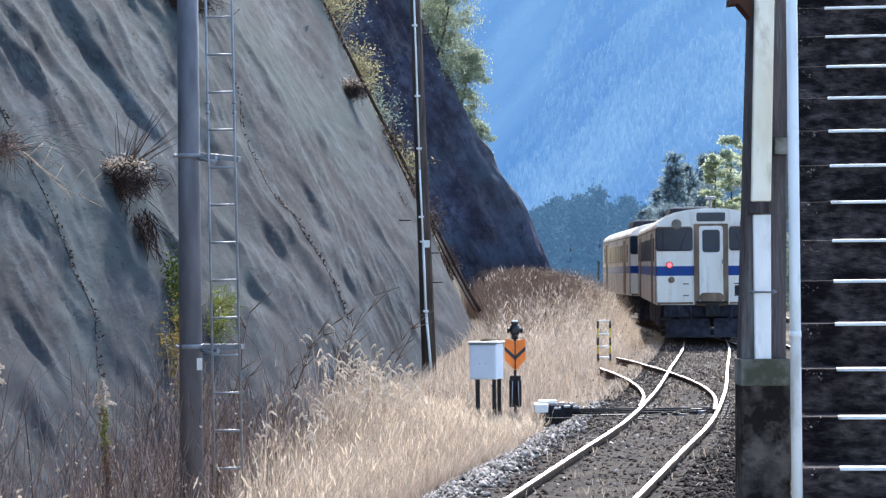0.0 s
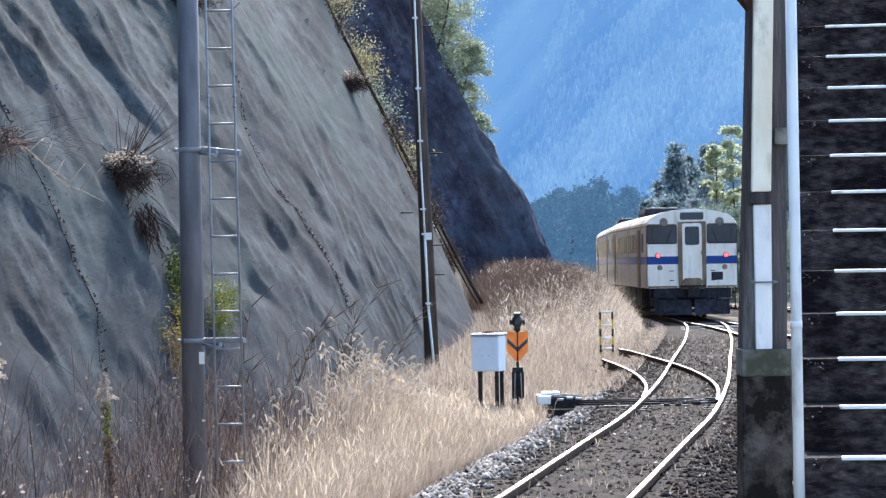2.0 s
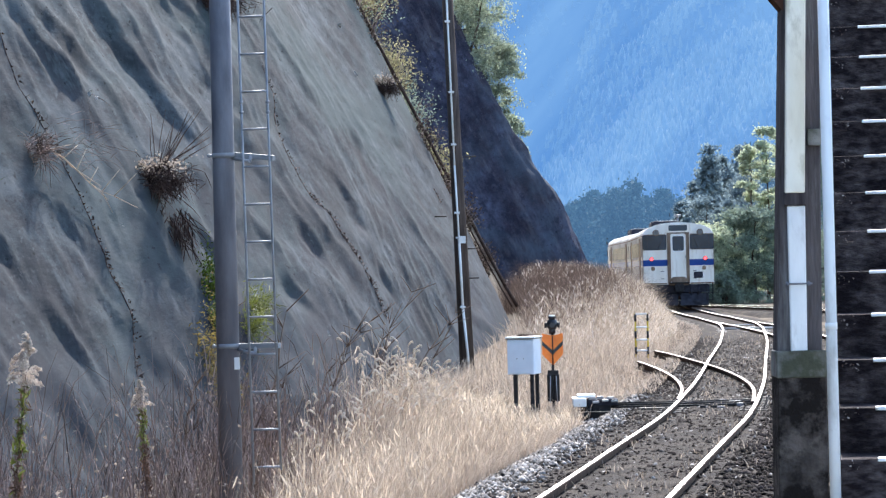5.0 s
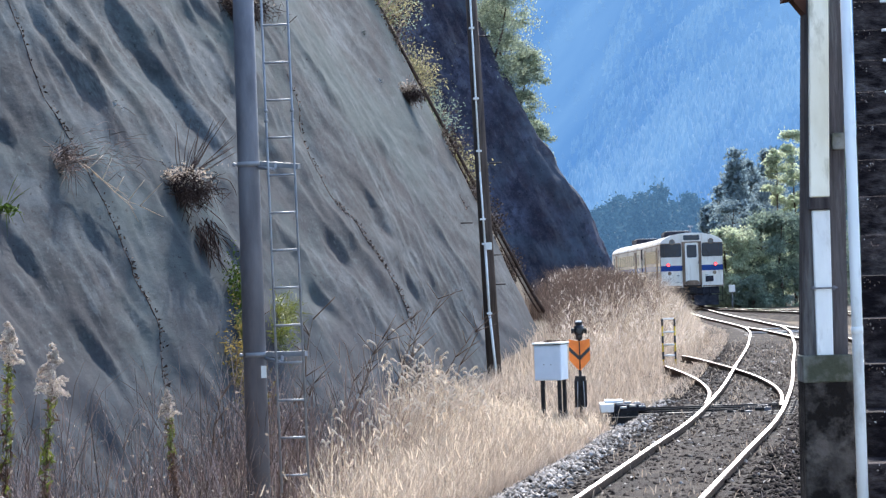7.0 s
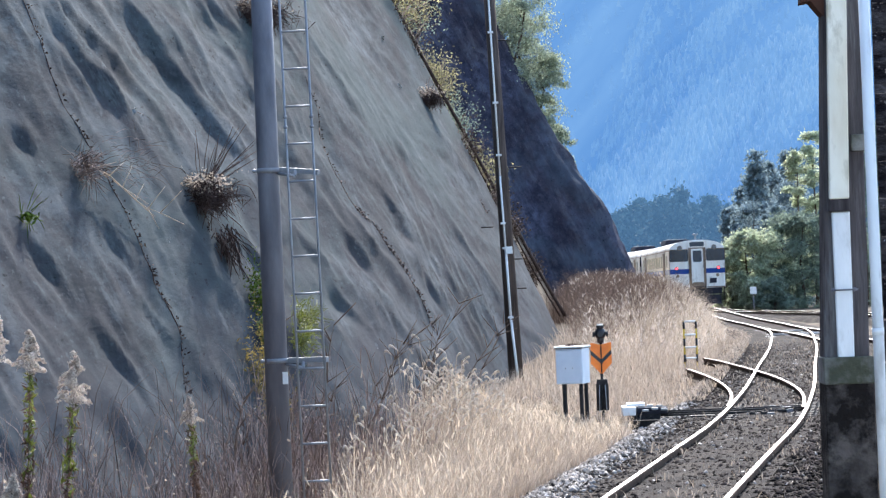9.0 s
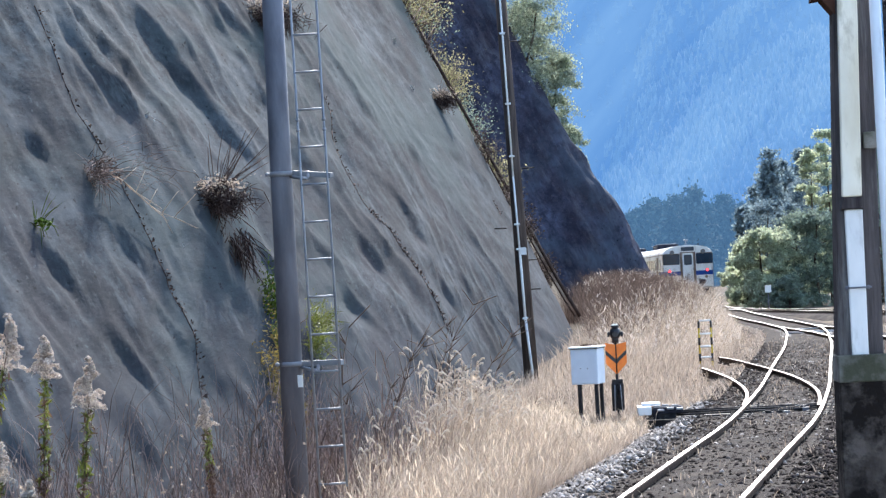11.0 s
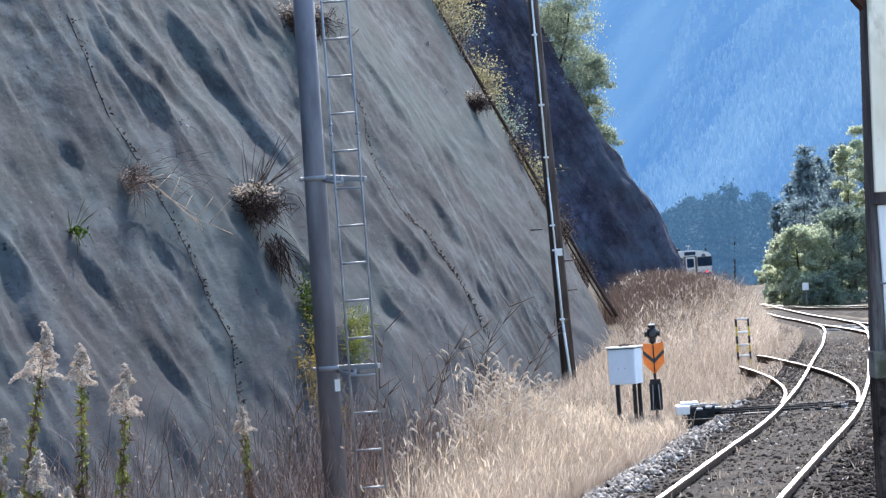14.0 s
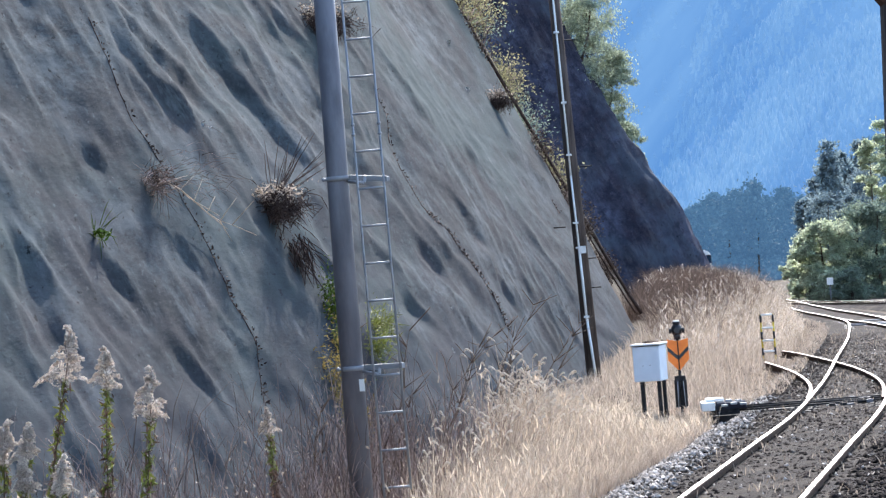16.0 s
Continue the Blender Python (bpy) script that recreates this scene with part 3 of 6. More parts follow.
def cliff_point(y, v):
    x0 = cliff_base(y)
    d = line_dir(y)
    nr = Vector((d.y, -d.x, 0))
    a = radians(65.5)
    nrm = nr * math.sin(a) + Vector((0, 0, math.cos(a)))
    base = Vector((x0, y, -0.45))
    p = base + (-nr * math.cos(a) + Vector((0, 0, math.sin(a)))) * v
    u = 40 * math.log(y / 40) + 40 + 0.25 * v
    w1 = noise.noise((u * 0.12, v * 0.25, 21)) * 1.2
    w2 = noise.noise((u * 0.5, v * 0.9, 61)) * 0.5
    far = float(np.interp(y, [34, 46, 60], [1.0, 0.75, 0.55]))
    big = noise.noise((u * 0.10, v * 0.14, 1.7)) * 0.27
    fold = noise.noise((u * 0.30 + w1, v * 0.26, 4.1))
    lump = noise.noise((u * 0.42 + w1 * 0.6, v * 0.8 + w1, 9.3))
    small = noise.noise((u * 0.7 + w2, v * 1.6 + w2, 2.2))
    fine = noise.noise((u * 1.6 + w2, v * 3.6, 2)) * 0.026 + noise.noise((u * 3.3, v * 7.0, 5)) * 0.012
    pocket = max(0.0, noise.noise((u * 0.42, v * 0.80, 15.5)) - 0.28) * 1.5
    # soft ridges where the mortar wrinkles down the fall
    crease = 1 - min(1.0, abs(noise.noise((u * 0.34 + w1 * 0.4 + w2 * 0.4, v * 0.30, 12.7))) * 5)
    wrinkle = 1 - min(1.0, abs(noise.noise((u * 0.85 + w2, v * 0.55 + w1, 52.0))) * 4)
    rough = min(1.0, max(0.0, 0.5 + 1.6 * noise.noise((u * 0.11, v * 0.16, 33))))
    calm = min(1.0, max(0.0, 0.5 + 1.6 * noise.noise((u * 0.17, v * 0.21, 43))))
    h = big + far * (fold * (0.05 + 0.10 * rough) + lump * (0.025 + 0.06 * calm) + small * (0.02 + 0.04 * rough) - pocket * 0.10 + crease * (0.02 + 0.07 * rough * calm) + wrinkle * wrinkle * 0.035 * calm + fine)
    for du, dv, wd, ln in DENTS:
        a_, l_ = (u - du) / wd, (v - dv) / ln
        if -1.7 < a_ < 1.4 and abs(l_) < 1.9:
            a_ += 0.35 * w2 + 0.2 * small + 0.25 * l_
            bowl = max(0.0, min(1.0, (a_ + 1.5) / 2.0)) ** 1.5 * max(0.0, min(1.0, (1.05 - a_) / 0.45))
            rim = math.exp(-((a_ - 1.02) / 0.16) ** 2)
            h += (-bowl * 0.088 + rim * 0.03) * min(1.0, 0.35 + 0.5 * wd) * far * far * (1.0 + 0.5 * small) * math.exp(-l_ * l_ * 0.8)
    edge = min(1.0, max(0.0, (67.0 - y) / 7.0))
    h = h * (0.30 + 0.70 * edge) - 0.25 * (1 - edge) ** 4
    return p + nrm * h


def grid_mesh(name, f, us, vs, material):
    V = [f(u, v) for u in us for v in vs]
    w = len(vs)
    F = [(i * w + j, (i + 1) * w + j, (i + 1) * w + j + 1, i * w + j + 1) for i in range(len(us) - 1) for j in range(w - 1)]
    return mesh_from(name, V, F, material, smooth=True)


us = np.concatenate([np.arange(2, 18, 0.5), np.arange(18, 67.01, 0.10)])
vs = np.concatenate([np.arange(0, 11, 0.09), np.arange(11, 18, 0.5)])
cliff_near = structure("cliff_near", grid_mesh("cliff_near", cliff_point, us, vs, M["mortar"]), "grey sprayed-mortar cliff with lumpy folds and stains", "cliff")

SPUR = [Vector(p) for p in ((-6, 100, 0), (-2, 102.6, 0), (1.3, 105.2, 0), (3.2, 106.6, 0), (4.25, 107.8, 0), (4.4, 109.3, 0), (4.1, 112.5, 0), (3.0, 119, 0), (0, 133, 0), (-6, 155, 0), (-14, 180, 0))]
SPUR_IN = hermite([(-1, -0.2), (0, 0.0), (1.9, 0.42), (2.9, 0.75), (4.7, 1.66), (6.7, 2.86), (9.8, 4.5), (12.4, 5.8), (20, 10)])


def spur_point(u, z):
    i = min(int(u), len(SPUR) - 2)
    t = u - i
    p0, p1, p2, p3 = (SPUR[max(0, min(len(SPUR) - 1, k))] for k in (i - 1, i, i + 1, i + 2))
    p = 0.5 * (2 * p1 + (p2 - p0) * t + (2 * p0 - 5 * p1 + 4 * p2 - p3) * t * t + (3 * p1 - p0 - 3 * p2 + p3) * t**3)
    d = (0.5 * ((p2 - p0) + 2 * (2 * p0 - 5 * p1 + 4 * p2 - p3) * t + 3 * (3 * p1 - p0 - 3 * p2 + p3) * t * t)).normalized()
    nr = Vector((d.y, -d.x, 0))
    h = 0.40 * noise.noise((p.x * 0.3, p.y * 0.3, z * 0.18)) + 0.26 * noise.noise((p.x * 0.9, p.y * 0.9, z * 0.5)) + 0.13 * noise.noise((p.x * 1.9, p.y * 1.9, z * 1.3)) + 0.07 * noise.noise((p.x * 4, p.y * 4, z * 2.7))
    inward = nr.lerp(Vector((0.95, -0.31, 0)), min(1.0, max(0.0, z / 5)))
    return p - inward * (float(SPUR_IN(z)) - h) + Vector((0, 0, z))


structure("cliff_far", grid_mesh("cliff_far", spur_point, np.arange(0, len(SPUR) - 1.001, 0.06), np.arange(-0.8, 19, 0.25), M["mortar_shade_tint"]),
          "sprayed-mortar rock spur with bluish shade put into its colour", "cliff")


def hill(name, x0, x1, y0, y1, f, material, label, nx=40, ny=40):
    V = [(x, y, f(x, y)) for y in np.linspace(y0, y1, ny) for x in np.linspace(x0, x1, nx)]
    F = [(j * nx + i, j * nx + i + 1, (j + 1) * nx + i + 1, (j + 1) * nx + i) for j in range(ny - 1) for i in range(nx - 1)]
    return structure(name, mesh_from(name, V, F, material, smooth=True), label, "hillside")


# gully floor and wooded hill behind the near cliff
hill("hillside_gully", -40, 1.5, 63.5, 104, lambda x, y: -0.3 + max(0, (0.4 + (y - 64) * 0.03 - x)) * 2.05 + 0.5 * noise.noise((x * 0.4, y * 0.4, 2)), M["earth"], "brown brushy gully between two cliffs", 50, 50)


# ---- mountain and far woods ----
def cones(name, pts, hs, ws, material, rng, seg=6, tiers=3):
    """Conifers joined in one mesh: tapered ragged tiers."""
    n = len(pts)
    V, F = [], []
    base = 0
    for k in range(tiers):
        lo = 0.02 + 0.30 * k
        hi = lo + 0.48 if k < tiers - 1 else 1.0
        r = (1 - k / tiers * 0.85)
        a = rng.uniform(0, 6.28, (n, 1)) + np.arange(seg)[None] * 2 * np.pi / seg
        rr = ws[:, None] * r * rng.uniform(0.6, 1.15, (n, seg))
        ring = np.stack([pts[:, 0:1] + np.cos(a) * rr, pts[:, 1:2] + np.sin(a) * rr, pts[:, 2:3] + hs[:, None] * (lo + rng.uniform(-0.06, 0.06, (n, seg)))], 2)
        tip = (pts + np.stack([rng.normal(0, 0.05, n) * ws, rng.normal(0, 0.05, n) * ws, hs * hi], 1))[:, None]
        V.append(np.concatenate([ring, tip], 1).reshape(-1, 3))
        o = base + (np.arange(n) * (seg + 1))[:, None, None]
        i = np.arange(seg)
        F.append((o + np.stack([i, (i + 1) % seg, np.full(seg, seg)], 1)[None]).reshape(-1, 3))
        base += n * (seg + 1)
    return fast_mesh(name, np.concatenate(V), [np.concatenate(F)], material)


# mountain spurs, each behind the next: distance, then crest as (bearing, elevation) tangents, left to right
SPURS = (
    (2900, ((-0.06, 0.15), (0.2, 0.17))),
    (2700, ((-0.02, -0.01), (0.0115, 0.015), (0.0175, 0.036), (0.0267, 0.055), (0.036, 0.0745), (0.044, 0.0885), (0.052, 0.109), (0.07, 0.14), (0.2, 0.17))),
    (2480, ((-0.02, -0.01), (0.0155, 0.011), (0.0237, 0.0294), (0.0318, 0.0478), (0.041, 0.063), (0.0522, 0.0743), (0.0604, 0.0814), (0.0706, 0.0896), (0.0788, 0.0967), (0.093, 0.109), (0.2, 0.16))),
    (2300, ((0.0, -0.01), (0.030, 0.030), (0.046, 0.0437), (0.0604, 0.060), (0.0747, 0.070), (0.091, 0.0794), (0.1114, 0.0845), (0.2, 0.11))),
    (2120, ((0.0, -0.01), (0.033, 0.016), (0.044, 0.0294), (0.0563, 0.0457), (0.0665, 0.0569), (0.0767, 0.0604), (0.085, 0.0631), (0.093, 0.0625), (0.1033, 0.068), (0.1135, 0.0712), (0.2, 0.09))),
    (1950, ((-0.02, -0.01), (0.0135, 0.003), (0.0196, 0.0263), (0.0247, 0.0325), (0.0298, 0.0363), (0.035, 0.0335), (0.044, 0.0253), (0.07, 0.018), (0.2, 0.02))),
)


def build_mountain():
    rg = np.random.default_rng(3)
    lit, dim = [], []
    for n, (D, crest) in enumerate(SPURS):
        V, F = [], []
        f = hermite(crest)
        bs = np.linspace(crest[0][0], crest[-1][0], 120)
        base = len(V)
        rows = 9

        def spot(b, t):
            z = max(-8.0, float(f(b)) * D)
            d = D - 420 * t + 30 * noise.noise((b * 60, t * 3, n))
            return Vector((b * d, d, (z * (1 - t) ** 1.15) - 4 + 14 * noise.noise((b * 90, t * 5, n + 9)) * t))
        for b in bs:
            V.extend(spot(b, k / (rows - 1)) for k in range(rows))
        for i in range(len(bs) - 1):
            for k in range(rows - 1):
                a = base + i * rows + k
                F.append((a, a + rows, a + rows + 1, a + 1))
        structure("mountain_backdrop", mesh_from("mountain_backdrop", V, F, M["far_mountain"], smooth=True), "forested mountain spur in the distance, blue haze painted as glow", "mountain")
        for i in range(3600 if n else 1500):
            b = rg.uniform(max(-0.01, crest[0][0]), 0.135)
            t = rg.uniform(0, 1) ** 1.8
            q = spot(b, t)
            # trees near a crest mostly take the copy with sunlight painted in
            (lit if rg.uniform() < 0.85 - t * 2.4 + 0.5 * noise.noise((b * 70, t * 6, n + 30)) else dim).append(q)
    for nm, pts, mm, lab in (("mountain_conifers", dim, "far_conifer", "conifer forest on the mountainside, blue haze painted as glow"), ("crest_conifers", lit, "crest_conifer_lit", "conifers along the mountain spurs, sunlight painted in as a paler glow")):
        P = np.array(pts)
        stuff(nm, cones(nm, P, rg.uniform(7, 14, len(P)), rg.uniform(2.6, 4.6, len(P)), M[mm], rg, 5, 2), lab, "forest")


build_mountain()


def branchy_tree(name, m, height, spread, leafmat, label, seed, leaves=3500, size=0.16, trunk=0.14, droop=0.2, conical=False, clumps=60, low=0.15, group="", puff=0.22):
    """Tapered trunk with limbs, crown of many leaf clumps with gaps."""
    rg = np.random.default_rng(seed)
    t = empty(name, m)
    tagged(t, label, "tree", group)
    b = B()
    rod(b, (0, 0, -0.4), (0.1 * spread, 0, height * 0.5), trunk, trunk * 0.6, 8)
    rod(b, (0.1 * spread, 0, height * 0.48), (0, 0.05, height * 0.93), trunk * 0.6, trunk * 0.15, 7)
    cs = []
    for k in range(clumps):
        h = low + (1 - low) * rg.uniform(0, 1) ** (1.25 if conical else 0.9)
        r = spread * ((1.02 - h) if conical else math.sin(math.pi * min(1, 0.12 + 0.88 * (h - low) / (1 - low) * 0.9 + 0.05)) ** 0.6 * 0.9)
        a = rg.uniform(0, 6.283)
        q = r * (rg.uniform(0.25, 1.05) ** 0.6) * (1.0 if conical else 0.82 + 0.62 * noise.noise((math.cos(a) * 1.6 + seed, math.sin(a) * 1.6, h * 4.5)))
        c = np.array([math.cos(a) * q, math.sin(a) * q, h * height])
        cs.append(c)
        if k % 4 == 0:
            rod(b, (0, 0, max(0.1, c[2] - 0.25 * q)), c * np.array([0.9, 0.9, 1]), trunk * 0.25, trunk * 0.06, 5)
    part("trunk", b, M["bark"], t, "brown branching trunk")
    cs = np.array(cs)
    k = rg.integers(0, clumps, leaves)
    sc = spread * (0.16 if conical else puff) * rg.uniform(0.5, 1.2, clumps)
    pts = cs[k] + rg.normal(size=(leaves, 3)) * (sc[k])[:, None] * np.array([1, 1, 0.6])
    crown = new("crown", leaf_mesh("crown", pts, size, leafmat, rg, 0.3, 1.9, droop))
    crown.parent = t
    return t


# belt of conifers beyond the line, bluish from haze painted as glow
rg = random.Random(5)
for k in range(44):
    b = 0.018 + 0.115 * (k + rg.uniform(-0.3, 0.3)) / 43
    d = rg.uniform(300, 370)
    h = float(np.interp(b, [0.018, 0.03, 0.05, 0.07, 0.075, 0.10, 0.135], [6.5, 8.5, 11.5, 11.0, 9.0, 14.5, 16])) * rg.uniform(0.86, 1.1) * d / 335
    branchy_tree("conifer", pose(b * d, d, -0.6, 0, 0, rg.uniform(0, 360)), h, h * 0.30, M["far_wood"], "blue-green cedar at the valley's edge, haze painted as a faint glow", k, 4000, 0.28, 0.12, 0.5, True, 90, 0.0, "cedars along the valley")


# ---- train ----
CAR_L, CAR_W, CAR_H = 21.2, 2.84, 3.47


def car_section(z):
    """Half width of the body at height z."""
    if z < 2.9:
        return CAR_W / 2 - 0.05 * max(0, (1.25 - z) / 0.5) ** 2
    t = (z - 2.9) / (CAR_H - 2.9)
    return CAR_W / 2 * math.sqrt(max(0.0, 1 - t ** 2.6))


def car_body(parent, y0, y1):
    zs = [0.98, 1.02, 1.25, 1.73, 1.98, 2.3, 2.9, 3.05, 3.18, 3.29, 3.37, 3.43, CAR_H - 0.004]
    half = [(car_section(z), z) for z in zs]
    ring = [(-w, z) for w, z in half] + [(w, z) for w, z in reversed(half)]
    V, F, idx = [], [], []
    ys = [y0, y0 + 0.05, y1 - 0.05, y1]
    n = len(ring)
    for k, y in enumerate(ys):
        s = 0.985 if k in (0, 3) else 1
        V += [(x * s, y, z) for x, z in ring]
        if k:
            for i in range(n):
                j = (i + 1) % n
                F.append(((k - 1) * n + j, (k - 1) * n + i, k * n + i, k * n + j))
                z = (ring[i][1] + ring[j][1]) / 2
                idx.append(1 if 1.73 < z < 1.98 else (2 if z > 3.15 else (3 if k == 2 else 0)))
    for k, flip in ((0, False), (3, True)):
        for i in range(len(zs) - 1):
            a, b, c, d = k * n + i, k * n + i + 1, k * n + n - 2 - i, k * n + n - 1 - i
            F.append((a, d, c, b) if not flip else (a, b, c, d))
            z = (zs[i] + zs[i + 1]) / 2
            idx.append(1 if 1.73 < z < 1.98 else 0)
    ob = new("body", mesh_from("body", V, F, [M["train_white"], M["train_blue"], M["train_roof"], M["train_side_shade"]], idx))
    ob.parent = parent
    return tagged(ob, "white body with shade toned into its sides, a blue waist band and grey roof")


def rounded(w, h, r, y, depth, cx, cz, seg=4):
    """A rounded upright panel, front at y."""
    b = B()
    pts = []
    for qx, qz, a0 in ((1, 1, 0), (-1, 1, 90), (-1, -1, 180), (1, -1, 270)):
        for k in range(seg + 1):
            a = radians(a0 + 90 * k / seg)
            pts.append((cx + qx * (w / 2 - r) + r * math.cos(a), y, cz + qz * (h / 2 - r) + r * math.sin(a)))
    f = b.faces.new([b.verts.new(p) for p in pts])
    e = bmesh.ops.extrude_face_region(b, geom=[f])
    bmesh.ops.translate(b, verts=[v for v in e["geom"] if isinstance(v, bmesh.types.BMVert)], vec=(0, depth, 0))
    bmesh.ops.recalc_face_normals(b, faces=b.faces)
    return b


def rail_car(name, label, rear_lamps):
    """A diesel railcar; origin at rail level under the middle, rear face at -y."""
    car = empty(name)
    tagged(car, label, "railcar", "cars of the departing train")
    h = CAR_L / 2
    car_body(car, -h, h)
    yr = -h
    part("end_door_frame", add(rounded(0.88, 2.22, 0.10, yr - 0.05, 0.06, 0, 2.06), rounded(0.02, 0.02, 0.005, yr, 0.01, 0, 2.0)), M["train_grime"], car, "grimy brown gangway surround")
    d = part("end_door", rounded(0.61, 1.98, 0.06, yr - 0.075, 0.03, 0, 2.02), M["train_white"], car, "white gangway door")
    part("window_rim", rounded(0.54, 0.68, 0.09, yr - 0.082, 0.01, 0, 2.62), M["white_paint"], d, "white window rim")
    part("pane", rounded(0.45, 0.58, 0.07, yr - 0.090, 0.012, 0, 2.62), M["glass"], d, "dark door window")
    b = B()
    bx(b, 0.27, yr - 0.11, 2.02, 0.30, yr - 0.07, 2.14, 0.006)
    part("handle", b, M["galv_bright"], d)
    part("foot_plate", bx(B(), -0.4, yr - 0.28, 1.02, 0.4, yr - 0.06, 1.07, 0.01), M["dark_iron"], car, "hinged gangway foot plate")
    part("gangway_buffer", rounded(0.62, 0.26, 0.12, yr - 0.10, 0.05, 0, 1.16), M["train_grime"], car, "grimy brown plate under the door")
    for s in (-1, 1):
        part("cab_window_frame", rounded(0.95, 0.62, 0.07, yr - 0.018, 0.03, s * 0.945, 2.68), M["under"], car, "black rubber window surround")
        w = part("cab_window", rounded(0.73, 0.56, 0.05, yr - 0.028, 0.02, s * 0.855, 2.68), M["glass"], car, "dark blue cab window")
        part("corner_pane", rounded(0.155, 0.54, 0.03, yr - 0.026, 0.02, s * 1.318, 2.68), M["glass"], car, "narrow dark corner window")
        b = B()
        rod(b, (s * 0.80, yr - 0.04, 2.42), (s * 0.62, yr - 0.045, 2.85), 0.010, 0.008, 6)
        part("wiper", b, M["under"], w)
        b = B()
        rod(b, (s * 1.07, yr - 0.06, 1.96 + 0.05), (s * 1.07, yr + 0.02, 2.01), 0.085, 0.095, 18)
        lamp = part("tail_lamp", b, M["train_grime"], car, "round lamp housing")
        b = B()
        rod(b, (s * 1.07, yr - 0.072, 2.01), (s * 1.07, yr - 0.055, 2.01), 0.058, None, 18)
        part("lens", b, M["tail_light"] if rear_lamps else M["lamp_lens"], lamp, "glowing red tail light" if rear_lamps else "")
        b = B()
        rod(b, (s * 0.88, yr - 0.05, 3.06), (s * 0.88, yr + 0.06, 3.06), 0.125, 0.14, 20)
        lamp = part("head_lamp", b, M["train_grime"], car, "unlit headlamp housing with a rusty rim")
        b = B()
        rod(b, (s * 0.88, yr - 0.058, 3.06), (s * 0.88, yr - 0.045, 3.06), 0.095, None, 20)
        part("lens", b, M["lamp_lens"], lamp)
        # brown strip that paints shade down the body corner
        part("corner_shade", bx(B(), s * 1.425 - 0.012, yr - 0.012, 1.04, s * 1.425 + 0.002, yr + 0.06, 2.92, 0.004), M["train_grime"], car, "brown strip put in for shade down the body corner")
        part("sun_visor", bx(B(), s * 0.945 - 0.44, yr - 0.05, 2.97, s * 0.945 + 0.44, yr + 0.01, 3.0, 0.008), M["train_grime"], car, "thin rain strip over the cab window")
        part("footing_strip", bx(B(), s * 0.93 - 0.46, yr - 0.03, 1.0, s * 0.93 + 0.46, yr + 0.01, 1.05, 0.01), M["train_grime"], car, "rusty lower edge of the end panel")
        b = B()
        rod(b, (s * 1.02, yr - 0.03, 1.63), (s * 1.02, yr + 0.01, 1.63), 0.085, None, 14)
        part("end_socket", b, M["train_grime"], car, "round jumper socket with rusty streaks")
        for z in (1.22, 1.52):
            b = B()
            rod(b, (s * 0.58, yr - 0.06, z), (s * 0.72, yr - 0.06, z), 0.012, None, 6)
            part("hand_rail", b, M["under"], car)
        b = B()
        rod(b, (s * 1.34, yr - 0.04, 0.30), (s * 1.34, yr - 0.04, 1.0), 0.018, None, 6)
        rod(b, (s * 1.10, yr - 0.04, 0.30), (s * 1.10, yr - 0.04, 1.0), 0.018, None, 6)
        for z in (0.34, 0.62):
            rod(b, (s * 1.10, yr - 0.04, z), (s * 1.34, yr - 0.04, z), 0.018, None, 6)
        part("step_iron", b, M["dark_iron"], car)
    part("destination_box", rounded(1.00, 0.34, 0.06, yr - 0.06, 0.12, 0, 3.235), M["train_white"], car, "raised roof-line housing")
    part("destination_glass", rounded(0.74, 0.23, 0.05, yr - 0.07, 0.02, 0, 3.24), M["glass"], car, "dark blank destination window")
    part("number_plate", rounded(0.36, 0.25, 0.02, yr - 0.02, 0.02, 0.78, 1.35), M["under"], car, "dark vent panel")
    # underframe, snow plough, coupler, bogies
    b = B()
    bx(b, -1.22, yr + 0.05, 0.66, 1.22, yr + 0.20, 0.98, 0.02)
    part("end_sill", b, M["under"], car)
    b = B()
    for sx in (-1, 1):
        vs_ = [b.verts.new(q) for q in ((sx * 0.05, yr - 0.22, 0.14), (sx * 1.18, yr + 0.10, 0.14), (sx * 1.18, yr + 0.22, 0.62), (sx * 0.05, yr - 0.02, 0.62))]
        wk = [b.verts.new(v.co + Vector((0, 0.05, 0))) for v in vs_]
        b.faces.new(vs_)
        b.faces.new(wk[::-1])
        for i in range(4):
            b.faces.new((vs_[(i + 1) % 4], vs_[i], wk[i], wk[(i + 1) % 4]))
    bmesh.ops.recalc_face_normals(b, faces=b.faces)
    part("snow_plough", b, M["under"], car, "dark blue-black snow plough")
    b = B()
    bx(b, -0.95, yr - 0.05, 0.20, 0.95, yr + 0.03, 0.33, 0.03)
    part("rail_guard", b, M["under"], car, "dark steel rail guard")
    b = B()
    bx(b, -0.13, yr - 0.42, 0.72, 0.13, yr + 0.1, 0.98, 0.04)
    bx(b, -0.18, yr - 0.52, 0.70, 0.18, yr - 0.36, 1.0, 0.05)
    part("coupler", b, M["dark_iron"], car)
    for s in (-0.55, 0.5, 0.8, -0.85):
        b = B()
        rod(b, (s, yr - 0.06, 0.95), (s * 0.95, yr - 0.12, 0.55), 0.028, None, 7)
        part("air_hose", b, M["under"], car)
    b = B()
    for k, (y0, y1) in enumerate(((-4.6, -2.0), (-1.4, 1.0), (1.6, 4.4))):
        bx(b, -1.2, y0, 0.30, 1.2, y1, 0.98, 0.05)
    part("underfloor_gear", b, M["under"], car)
    for yb in (-7.2, 7.2):
        b = B()
        for s in (-1, 1):
            bx(b, s * 0.92 - 0.07, yb - 1.45, 0.35, s * 0.92 + 0.07, yb + 1.45, 0.62, 0.03)
